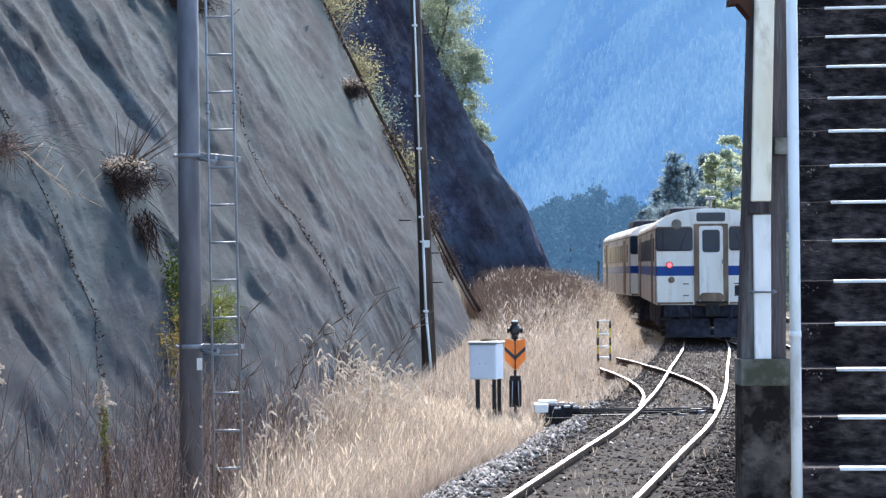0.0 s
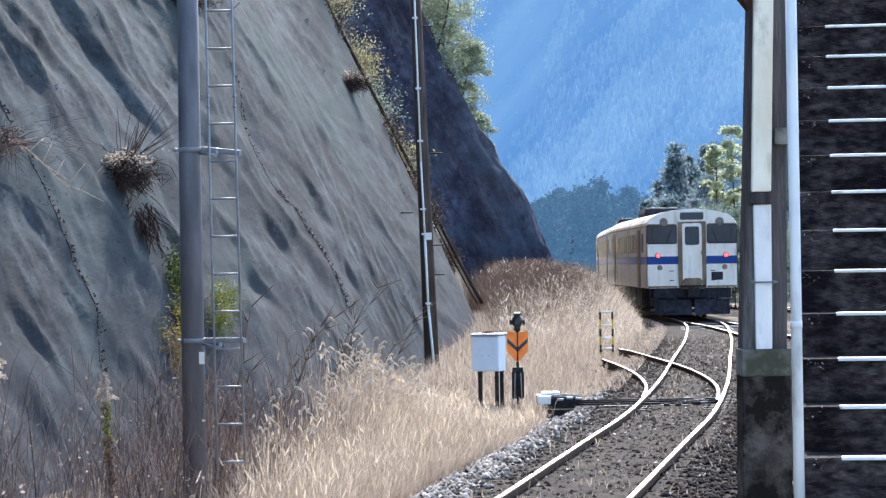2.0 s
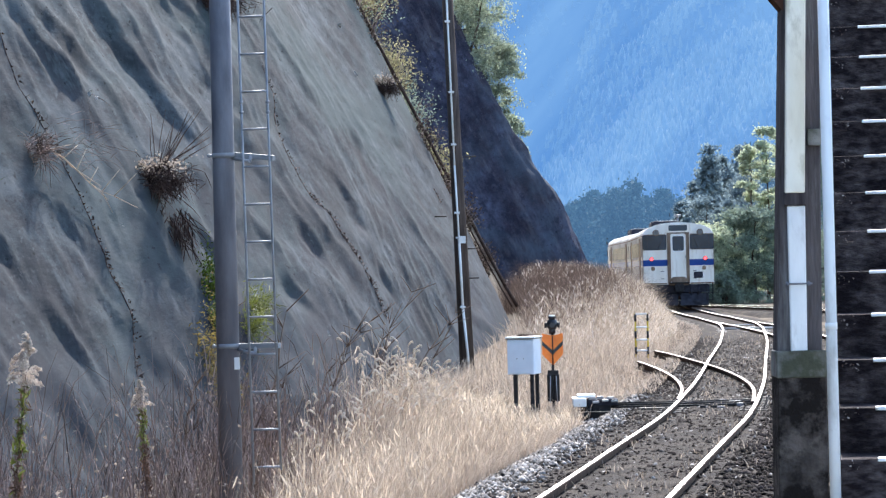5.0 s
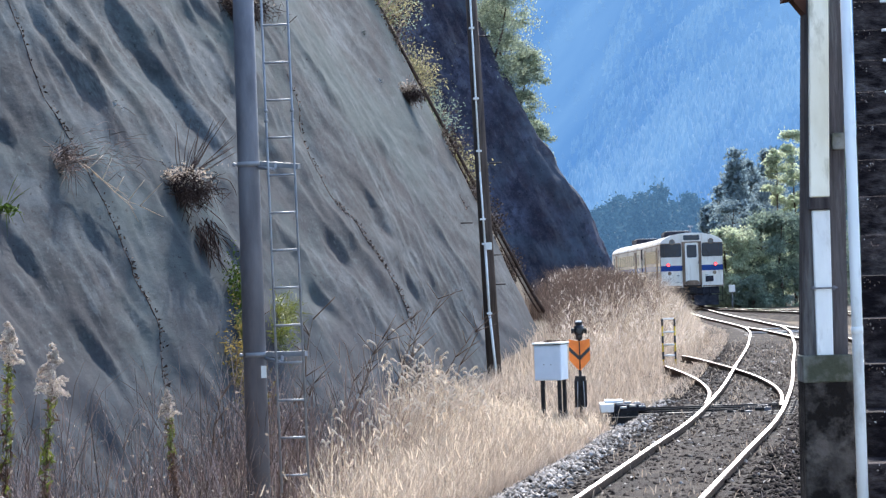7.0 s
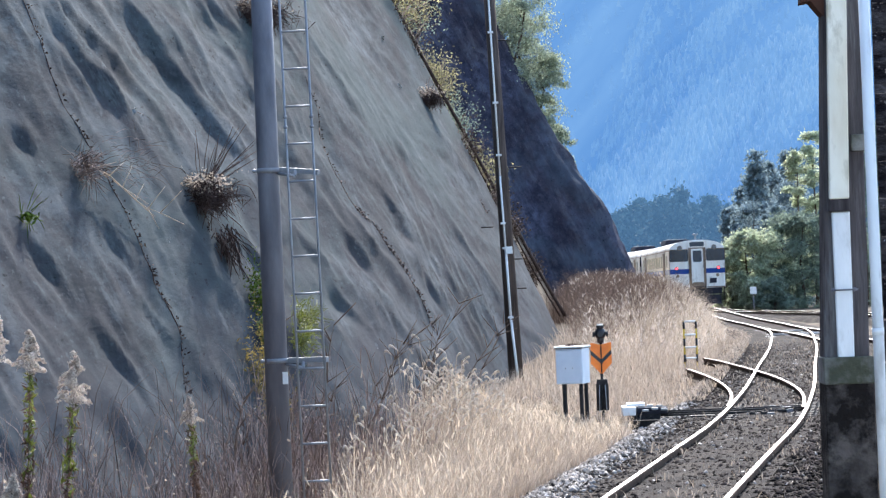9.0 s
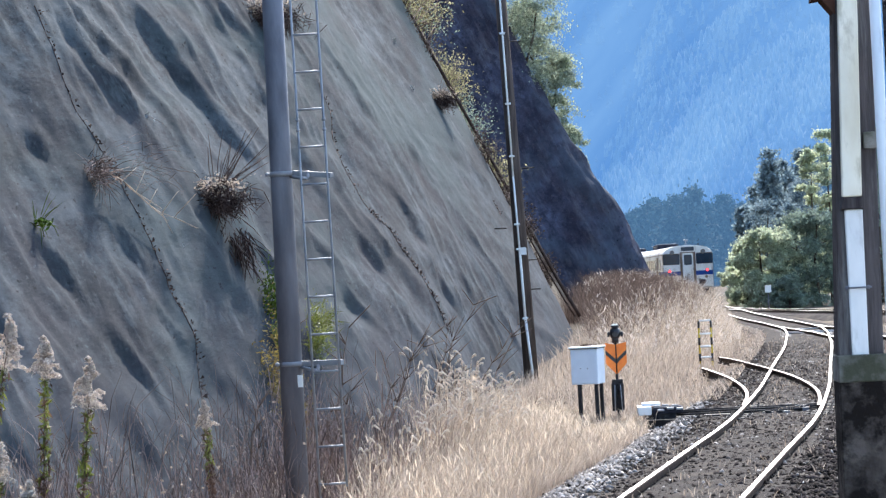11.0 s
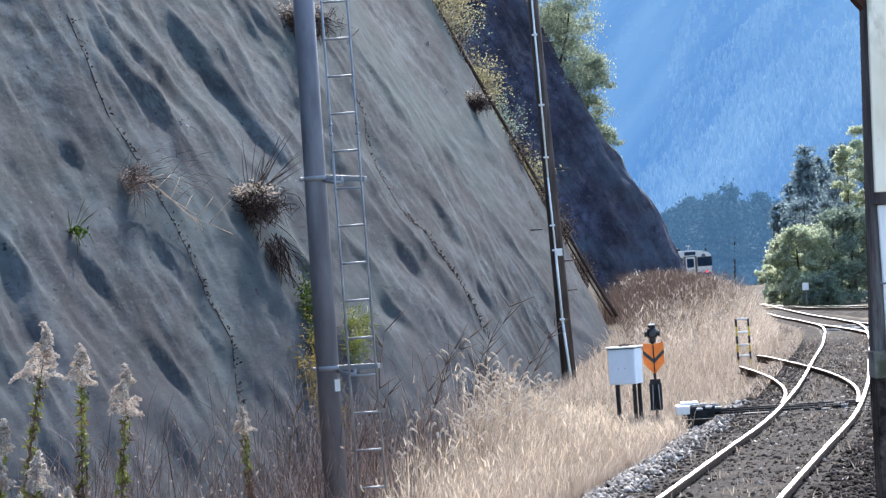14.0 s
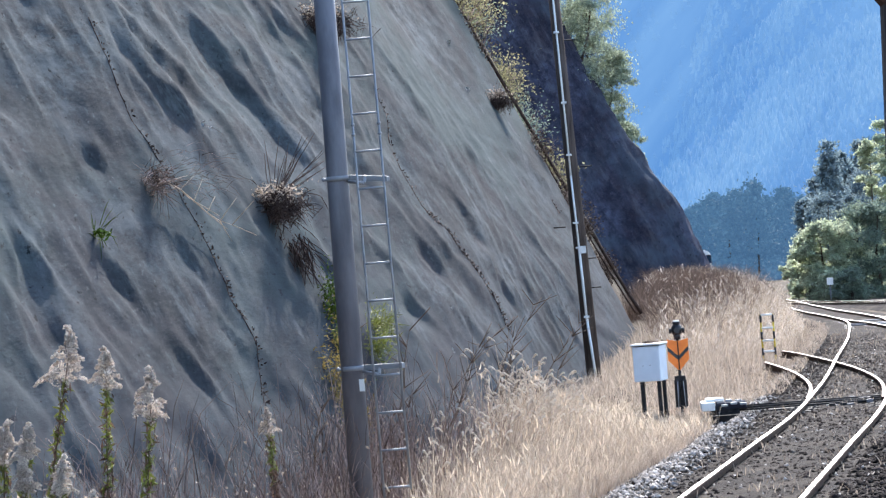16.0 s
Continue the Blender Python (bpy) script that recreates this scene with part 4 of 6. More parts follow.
        bx(b, -0.9, yb - 0.25, 0.4, 0.9, yb + 0.25, 0.7, 0.03)
        bogie = part("bogie", b, M["under"], car)
        for yy in (-1.05, 1.05):
            b = B()
            for s in (-0.56, 0.56):
                rod(b, (s - 0.06, yb + yy, 0.43), (s + 0.06, yb + yy, 0.43), 0.43, 0.43, 24)
            rod(b, (-0.6, yb + yy, 0.43), (0.6, yb + yy, 0.43), 0.07, None, 8)
            part("wheelset", b, M["rust"], bogie)
    # side windows and doors
    for s in (-1, 1):
        xw = s * (CAR_W / 2 + 0.004)
        for yc in [-8.6, *np.arange(-5.2, 5.3, 1.3), 8.6]:
            part("side_window", bx(B(), xw - 0.012, yc - 0.42, 2.12, xw + 0.012, yc + 0.42, 2.72, 0.008), M["side_glass"], car, "dark side window")
        for yc in (-6.9, 6.9):
            dd = part("side_door", bx(B(), xw - 0.02, yc - 0.55, 1.0, xw + 0.006, yc + 0.55, 2.86, 0.008), M["train_grime"], car, "weathered passenger door")
            part("pane", bx(B(), xw - 0.01, yc - 0.32, 2.05, xw + 0.016, yc + 0.32, 2.72, 0.008), M["side_glass"], dd)
        part("gutter", bx(B(), s * 1.40 - 0.03, -h + 0.1, 2.93, s * 1.40 + 0.03, h - 0.1, 2.97, 0.01), M["train_grime"], car)
    part("roof_cooler", bx(B(), -0.66, 1.3, CAR_H - 0.14, 0.66, 4.8, CAR_H + 0.26, 0.17), M["under"], car, "dark rooftop cooling unit")
    part("cooler_rim", bx(B(), -0.50, 1.45, CAR_H + 0.25, 0.50, 4.65, CAR_H + 0.285, 0.015), M["train_roof"], car, "pale lid of the cooling unit")
    b = B()
    rod(b, (0.05, yr + 1.2, CAR_H - 0.05), (0.05, yr + 1.2, CAR_H + 0.30), 0.05, 0.035, 8)
    bx(b, -0.08, yr + 1.05, CAR_H + 0.26, 0.18, yr + 1.35, CAR_H + 0.33, 0.02)
    part("radio_aerial", b, M["galv_bright"], car)
    b = B()
    bx(b, -0.45, h, 0.95, 0.45, h + 0.34, 3.0, 0.03)
    part("gangway_bellows", b, M["under"], car, "black gangway bellows")
    return car


car_rear = rail_car("diesel_railcar", "white diesel railcar with a blue waist band, red tail lights lit", True)
car_front = rail_car("diesel_railcar", "white diesel railcar with a blue waist band, leading car", False)

# distance of the train's tail along the line, second by second
TAIL = hermite([(-1, 63.5), (0, 71.3), (1.5, 83.0), (3.5, 99.0), (6.5, 122.5), (8, 134.3), (9, 142.3), (12.5, 169.6), (14.5, 185.3), (16, 197.0), (17, 204.8)])


def car_pose(tail):
    """Both bogies on the line; tail is the y of the rear face."""
    y = tail
    a = Vector((float(line_x(y + 3.4)), y + 3.4, 0))
    d = (Vector((float(line_x(y + 17.8)), y + 17.8, 0)) - a).normalized()
    mid = a + d * 7.2
    za, zb = float(line_z(y + 3.4)), float(line_z(y + 17.8))
    return pose(mid.x, mid.y, (za + zb) / 2, math.degrees(math.atan2(zb - za, 14.4)), 0, math.degrees(math.atan2(-d.x, d.y)))


def motions():
    ts = [k * 0.5 for k in range(33)]
    walk(car_rear, [(t, car_pose(float(TAIL(t)))) for t in ts])
    walk(car_front, [(t, car_pose(float(TAIL(t)) + CAR_L + 0.34)) for t in ts])


# ---- station side: post, pipe, footbridge stairs, platform ----
ST_D, ST_G, ST_R = 11.03, 0.30, 0.1625
st_dir = Vector((0.128, 0.992, 0)).normalized()
st_side = Vector((st_dir.y, -st_dir.x, 0))


def build_stairs():
    st = tagged(empty("footbridge_stairs"), "dark stained concrete footbridge stairs with white step nosings", "stairs")
    for k in range(-12, 18):
        n = k - 4.40
        y = ST_D + ST_G * n
        x0 = 1.385 + (y - 9.7) * 0.128
        z = EYE_Z + ST_R * n
        b = B()
        m = Matrix.Translation((x0, y, z)) @ Matrix.Rotation(-math.atan2(0.128, 0.992), 4, "Z")
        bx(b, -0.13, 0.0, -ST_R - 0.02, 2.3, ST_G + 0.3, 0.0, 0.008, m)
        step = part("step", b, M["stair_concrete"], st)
        b = B()
        bx(b, 0.0, -0.012, -0.009, 2.25, 0.05, 0.004, 0.004, m)
        part("nosing", b, M["nosing"], step, "white nosing strip")
        rgf = np.random.default_rng(300 + k)
        nf = int(rgf.integers(6, 16))
        c = np.stack([rgf.uniform(-0.12, -0.055, nf), np.full(nf, -0.004), rgf.uniform(-0.05, 0.0, nf)], 1)
        ob = new("flaking_crust", leaf_mesh("flaking_crust", np.array([m @ Vector(q) for q in c]), 0.006, M["flake"], rgf, 0.3, 1.7))
        ob.parent = step
        tagged(ob, "pale flaking crust at the step's end", kind="stuff")
    return st


build_stairs()


def build_post():
    D = 9.8
    def P(px, py, d=D):
        # placed by pixel position to fit the camera's first view, focal length 4900
        return Vector(((px - 784) / 4900 * d, d, EYE_Z + (474 - py) / 4900 * d))
    post = tagged(empty("canopy_post"), "weathered timber canopy post on a mossy concrete base", "post")
    def slab(name, mat_, quad, depth, label="", dy=0.0, parent=post):
        b = B()
        lo = [b.verts.new(P(x, y) + Vector((0, dy, 0))) for x, y in quad]
        hi = [b.verts.new(P(x, y) + Vector((0, dy + depth, 0))) for x, y in quad]
        b.faces.new(lo)
        b.faces.new(hi[::-1])
        for i in range(4):
            j = (i + 1) % 4
            b.faces.new((lo[j], lo[i], hi[i], hi[j]))
        bmesh.ops.recalc_face_normals(b, faces=b.faces)
        bmesh.ops.bevel(b, geom=b.edges[:], offset=0.004, segments=1, affect="EDGES")
        return part(name, b, mat_, parent, label)
    slab("shaft", M["post_wood"], [(1310, 650), (1390, 650), (1402, -150), (1340, -150)], 0.15, "dark weathered timber shaft")
    slab("board", M["cream_paint"], [(1329, 362), (1364, 362), (1378, -150), (1343, -150)], 0.03, "cream board with flaking stained paint", -0.04)
    slab("cap", M["post_wood"], [(1327, 384), (1365, 384), (1365, 362), (1328, 362)], 0.04, "dark cut end", -0.035)
    slab("guard_strip", M["worn_white"], [(1334, 648), (1363, 648), (1365, 384), (1333, 384)], 0.02, "white painted guard strip", -0.02)
    b = B()
    c = P(1366, 522)
    rod(b, c + Vector((-0.07, -0.03, 0)), c + Vector((0.015, -0.03, 0)), 0.003, None, 8)
    for x in (1330, 1367):
        ball(b, P(x, 522) + Vector((0, -0.03, 0)), 0.009, 1)
    part("bolt", b, M["galv"], post)
    b = B()
    c = P(1385, 264)
    bx(b, c.x - 0.026, c.y - 0.03, c.z - 0.03, c.x + 0.026, c.y + 0.02, c.z + 0.03, 0.012)
    part("clamp", b, M["concrete"], post)
    base = slab("base", M["base_concrete"], [(1304, 1150), (1394, 1150), (1394, 640), (1309, 640)], 0.2, "mossy stained concrete base", -0.03)
    slab("base_cap", M["concrete"], [(1307, 688), (1395, 688), (1395, 640), (1308, 640)], 0.2, "paler worn top of the concrete base", -0.036)
    pipe = tagged(empty("downpipe"), "white painted steel downpipe beside the post", "pipe")
    b = B()
    rod(b, P(1408, 1150, 9.6), P(1406, -200, 9.6), 0.0195, None, 20)
    part("tube", b, M["worn_white"], pipe)
    b = B()
    rod(b, P(1407, 604, 9.6), P(1407, 592, 9.6), 0.0215, None, 20)
    part("joint", b, M["white_paint"], pipe)
    # canopy eave corner
    b = B()
    q = [(1296, 12), (1312, 10), (1336, 40), (1336, -60), (1300, -60)]
    lo = [b.verts.new(P(x, y)) for x, y in q]
    hi = [b.verts.new(P(x, y) + Vector((0, 0.12, 0))) for x, y in q]
    b.faces.new(lo)
    b.faces.new(hi[::-1])
    for i in range(5):
        b.faces.new((lo[(i + 1) % 5], lo[i], hi[i], hi[(i + 1) % 5]))
    bmesh.ops.recalc_face_normals(b, faces=b.faces)
    part("eave_corner", b, M["eave_brown"], post, "rust-brown eave corner")


build_post()

PLAT_Z = 0.76
b = B()
m = Matrix.Translation((0, 0, 0)) @ Matrix.Rotation(-math.atan2(0.155, 1), 4, "Z")
bx(b, -1.02, -8, -0.4, 5.5, 12.6, PLAT_Z, 0.02, m)
me = bpy.data.meshes.new("platform")
b.to_mesh(me)
b.free()
me.materials.append(M["concrete"])
structure("platform", me, "low concrete station platform", "platform")


# ---- steel pole with ladder ----
def G(px, py, d):
    """A point d metres out, placed by pixel position to fit the camera's first view (focal length 4900 pixels)."""
    x, y = (px - 784) / 4900, (441 - py) / 4900
    r = radians(0.5)
    x, y = x * math.cos(r) + y * math.sin(r), -x * math.sin(r) + y * math.cos(r)
    p = radians(0.386)
    return Vector((x, math.cos(p) - y * math.sin(p), math.sin(p) + y * math.cos(p))) * d + Vector((0, 0, EYE_Z))


def build_steel_pole():
    D = 23
    pole = tagged(empty("steel_pole"), "galvanised steel tube pole with a climbing ladder", "pole")
    b = B()
    lo, mid, hi = G(341, 1020, D), G(335.5, 276, D), G(328, -420, D)
    rod(b, lo, hi, 0.100, 0.083, 32)
    part("tube", b, M["galv"], pole, "grey galvanised tube")
    for py in (276, 614):
        b = B()
        c = G(336 + (py - 276) * 0.011, py, D)
        rod(b, c - Vector((0, 0, 0.02)), c + Vector((0, 0, 0.02)), 0.104, None, 32)
        ball(b, c + Vector((-0.125, -0.02, 0)), 0.02, 1)
        rod(b, c + Vector((-0.14, -0.02, 0)), c + Vector((-0.09, -0.02, 0)), 0.012, None, 8)
        band = part("band", b, M["galv_bright"], pole, "bolted clamp band")
        b = B()
        e = G((424 if py < 400 else 429), py + (6 if py < 400 else 0), D - 0.25)
        s = c + Vector((0.10, -0.05, 0.0))
        bx(b, 0, -0.02, -0.022, (e - s).length, 0.02, 0.022, 0.004, Matrix.Translation(s) @ (e - s).to_track_quat("X", "Z").to_matrix().to_4x4())
        e2 = s + Vector((0.13, -0.18, -0.06))
        rod(b, s + Vector((-0.02, 0, -0.03)), e2, 0.014, None, 8)
        rod(b, e2, e2 + Vector((0.0, 0.12, 0.06)), 0.014, None, 8)
        part("bracket", b, M["galv_bright"], band)
    b = B()
    c = G(353, 645, D - 0.12)
    bx(b, c.x - 0.022, c.y - 0.01, c.z - 0.05, c.x + 0.022, c.y, c.z + 0.05, 0.003)
    part("number_tag", b, M["white_paint"], pole, "small white tag")
    lad = {}
    DL = D - 0.25
    rails = [((362, -90), (380, 860)), ((408, -90), (428, 835))]
    lft, rgt = rails
    for (x0, y0), (x1, y1) in rails:
        b = B()
        rod(b, G(x0, y0, DL), G(x1, y1, DL), 0.0105, None, 8)
        for py in (182, 200):
            t = (py - y0) / (y1 - y0)
            ball(b, G(x0 + (x1 - x0) * t, py, DL), 0.02, 1)
        lad = part("ladder_rail", b, M["galv_bright"], pole, "thin galvanised ladder rail")
    for k in range(14):
        py = -36 + 66.6 * k
        b = B()
        t0, t1 = (py + 90) / 950, (py + 90) / 925
        rod(b, G(362 + 18 * t0, py, DL), G(408 + 20 * t1, py - 1, DL), 0.0095, None, 8)
        part("rung", b, M["galv_bright"], pole)


build_steel_pole()


def build_wood_pole():
    D = 50
    pole = tagged(empty("wooden_pole"), "dark creosoted wooden pole with a white conduit", "pole")
    b = B()
    rod(b, G(762, 700, D), G(733, -40, D), 0.135, 0.098, 18)
    rod(b, G(733, -38, D), G(723, -330, D), 0.098, 0.085, 18)
    part("shaft", b, M["old_wood"], pole)
    b = B()
    pts = [G(731, -60, D - 0.17), G(743, 300, D - 0.17), G(749, 430, D - 0.18), G(754, 551, D - 0.18), G(765, 676, D - 0.2)]
    for i, (p, q) in enumerate(zip(pts, pts[1:])):
        rod(b, p, q, 0.018 if i < 2 else 0.024, None, 8)
    con = part("conduit", b, M["white_paint"], pole, "white cable conduit")
    for px, py in ((734, 45), (739, 170), (742, 263), (746, 384), (748, 428), (754, 551)):
        b = B()
        c = G(px, py, D - 0.19)
        bx(b, c.x - 0.05, c.y - 0.03, c.z - 0.018, c.x + 0.05, c.y + 0.02, c.z + 0.018, 0.006)
        part("cleat", b, M["white_paint"], con)
    b = B()
    rod(b, G(775, 690, D - 1), G(822, 732, D - 8), 0.02, None, 8)
    part("ground_conduit", b, M["white_paint"], pole, "white conduit running down to the ground")
    b = B()
    c = G(755, 432, D - 0.34)
    bx(b, c.x - 0.06, c.y - 0.05, c.z - 0.065, c.x + 0.06, c.y + 0.05, c.z + 0.065, 0.01)
    part("junction_box", b, M["white_paint"], pole, "small white junction box")
    for px, py, s in ((745, 60, 1), (760, 285, 1), (728, 390, -1), (757, 448, 1), (762, 500, 1)):
        b = B()
        c = G(px, py, D)
        rod(b, c, c + Vector((s * 0.22, -0.02, 0)), 0.012, None, 6)
        part("step_bolt", b, M["dark_iron"], pole)


build_wood_pole()


def build_relay_box():
    D = 40
    c = G(862, 640, D)
    box = tagged(empty("relay_box", pose(c.x - 0.057, c.y - 0.05, 0, 0, 0, -15)), "white steel trackside equipment box on iron legs", "equipment box")
    spot = c
    c = Vector((0, 0, c.z))
    b = B()
    bx(b, c.x - 0.20, c.y, c.z - 0.26, c.x + 0.20, c.y + 0.42, c.z + 0.25, 0.012)
    part("cabinet", b, M["shade_blue_white"], box, "white steel cabinet, bluish shade put into its paint colour")
    b = B()
    bx(b, c.x - 0.19, c.y - 0.014, c.z - 0.245, c.x + 0.19, c.y + 0.01, c.z + 0.235, 0.008)
    door = part("door", b, M["shade_blue_white"], box)
    b = B()
    for dx in (-0.05, 0.05):
        ball(b, (c.x + dx, c.y - 0.02, c.z - 0.03), 0.008, 1)
    part("knob", b, M["dark_iron"], door)
    b = B()
    bx(b, c.x - 0.21, c.y - 0.03, c.z + 0.25, c.x + 0.21, c.y + 0.45, c.z + 0.262, 0.004)
    part("lid_strip", b, M["dark_iron"], box, "dark strip under the lid")
    b = B()
    bx(b, c.x - 0.22, c.y - 0.035, c.z + 0.262, c.x + 0.22, c.y + 0.46, c.z + 0.285, 0.006)
    part("lid", b, M["white_paint"], box, "weathered white lid")
    for dx, dy in ((-0.10, 0.06), (0.15, 0.36), (0.15, 0.06), (-0.17, 0.36)):
        b = B()
        bx(b, c.x + dx - 0.025, c.y + dy - 0.025, -0.4, c.x + dx + 0.025, c.y + dy + 0.025, c.z - 0.25, 0.004)
        part("leg", b, M["dark_iron"], box)
    rg = np.random.default_rng(8)
    pts = np.stack([rg.uniform(-0.10, 0.14, 22) + spot.x, rg.uniform(0.05, 0.30, 22) + spot.y, np.full(22, c.z + 0.292) + rg.uniform(0, 0.015, 22)], 1)
    stuff("leaf_litter", leaf_mesh("leaf_litter", pts, 0.045, M["dead_stem"], rg, 0.8), "dead leaves lying on the box", "leaf litter")


build_relay_box()


def build_point_marker():
    D = 41
    t = tagged(empty("point_indicator"), "orange point indicator with a black chevron and a lamp", "signal")
    c = G(912, 625, D)
    w, top, bot, notch = 0.155, 0.21, -0.25, 0.10
    def plate(q, y, d, mat_, name, parent, label=""):
        b = B()
        lo = [b.verts.new((c.x + x, c.y + y, c.z + z)) for x, z in q]
        hi = [b.verts.new((c.x + x, c.y + y + d, c.z + z)) for x, z in q]
        b.faces.new(lo)
        b.faces.new(hi[::-1])
        for i in range(len(q)):
            j = (i + 1) % len(q)
            b.faces.new((lo[j], lo[i], hi[i], hi[j]))
        bmesh.ops.recalc_face_normals(b, faces=b.faces)
        return part(name, b, mat_, parent, label)
    disc = plate([(-w, top), (0, top - 0.035), (w, top), (w, -0.10), (0.02, bot), (-0.02, bot), (-w, -0.10)], 0, 0.02, M["signal_orange"], "target", t, "orange arrow-shaped plate")
    for s in (-1, 1):
        plate([(0, -0.045), (s * w, 0.10), (s * w, 0.035), (0, -0.11)][::s], -0.006, 0.005, M["black_paint"], "chevron", disc, "black chevron bar")
    b = B()
    ball(b, (c.x, c.y + 0.05, c.z + 0.34), 0.085, 2, (1, 1, 1.15))
    rod(b, (c.x, c.y + 0.05, c.z + 0.20), (c.x, c.y + 0.05, c.z + 0.30), 0.05, None, 12)
    rod(b, (c.x, c.y + 0.05, c.z + 0.42), (c.x, c.y + 0.05, c.z + 0.46), 0.05, 0.065, 12)
    lamp = part("lamp", b, M["black_paint"], t, "black lamp head")
    for a, e in (((-0.08, 0.05), (-0.115, 0.05)), ((0.08, 0.05), (0.115, 0.05)), ((0, -0.03), (0, -0.06))):
        b = B()
        rod(b, (c.x + a[0], c.y + a[1], c.z + 0.33), (c.x + e[0], c.y + e[1], c.z + 0.33), 0.04, None, 12)
        part("lens_hood", b, M["black_paint"], lamp)
    b = B()
    bx(b, c.x - 0.045, c.y, c.z + 0.46, c.x + 0.045, c.y + 0.1, c.z + 0.482, 0.006)
    part("lamp_cap", b, M["white_paint"], lamp, "white lamp cap")
    b = B()
    rod(b, (c.x, c.y + 0.05, -0.4), (c.x, c.y + 0.05, c.z + 0.3), 0.022, None, 10)
    part("stem", b, M["dark_iron"], t)
    b = B()
    bx(b, c.x - 0.08, c.y + 0.02, c.z - 0.42, c.x + 0.08, c.y + 0.12, c.z - 0.34, 0.01)
    part("linkage", b, M["dark_iron"], t)
    for dx in (-0.055, 0.055):
        b = B()
        bx(b, c.x + dx - 0.036, c.y, c.z - 0.80, c.x + dx + 0.036, c.y + 0.12, c.z - 0.40, 0.015)
        part("gear_column", b, M["dark_iron"], t, "black indicator gear column")
        b = B()
        rod(b, (c.x + dx, c.y - 0.02, c.z - 0.82), (c.x + dx * 0.75, c.y - 0.02, c.z - 0.42), 0.007, None, 6)
        part("guide_rod", b, M["galv_bright"], t)
    b = B()
    rod(b, (c.x, c.y - 0.012, c.z - 0.24), (c.x, c.y - 0.012, c.z + 0.17), 0.008, None, 8)
    part("centre_seam", b, M["dark_iron"], disc, "dark rod down the middle of the plate")


build_point_marker()


def build_marker_frame():
    D = 59
    t = tagged(empty("marker_frame"), "small black and yellow striped ladder-like marker frame", "marker")
    c = G(1070, 637, D)
    for s in (-1, 1):
        b = B()
        rod(b, (c.x + s * 0.13, c.y, -0.2), (c.x + s * 0.13, c.y, c.z + 0.84), 0.02, None, 8)
        up = part("upright", b, M["yellow_paint"], t, "yellow upright with black bands")
        for z in (0.06, 0.40, 0.76):
            b = B()
            rod(b, (c.x + s * 0.13, c.y, c.z + z - 0.09), (c.x + s * 0.13, c.y, c.z + z + 0.07), 0.0235, None, 8)
            part("band", b, M["black_paint"], up, "black band")
    for z in (0.05, 0.28, 0.55, 0.83):
        b = B()
        rod(b, (c.x - 0.13, c.y, c.z + z), (c.x + 0.13, c.y, c.z + z), 0.02, None, 8)
        part("crossbar", b, M["white_paint"], t, "pale crossbar")


build_marker_frame()


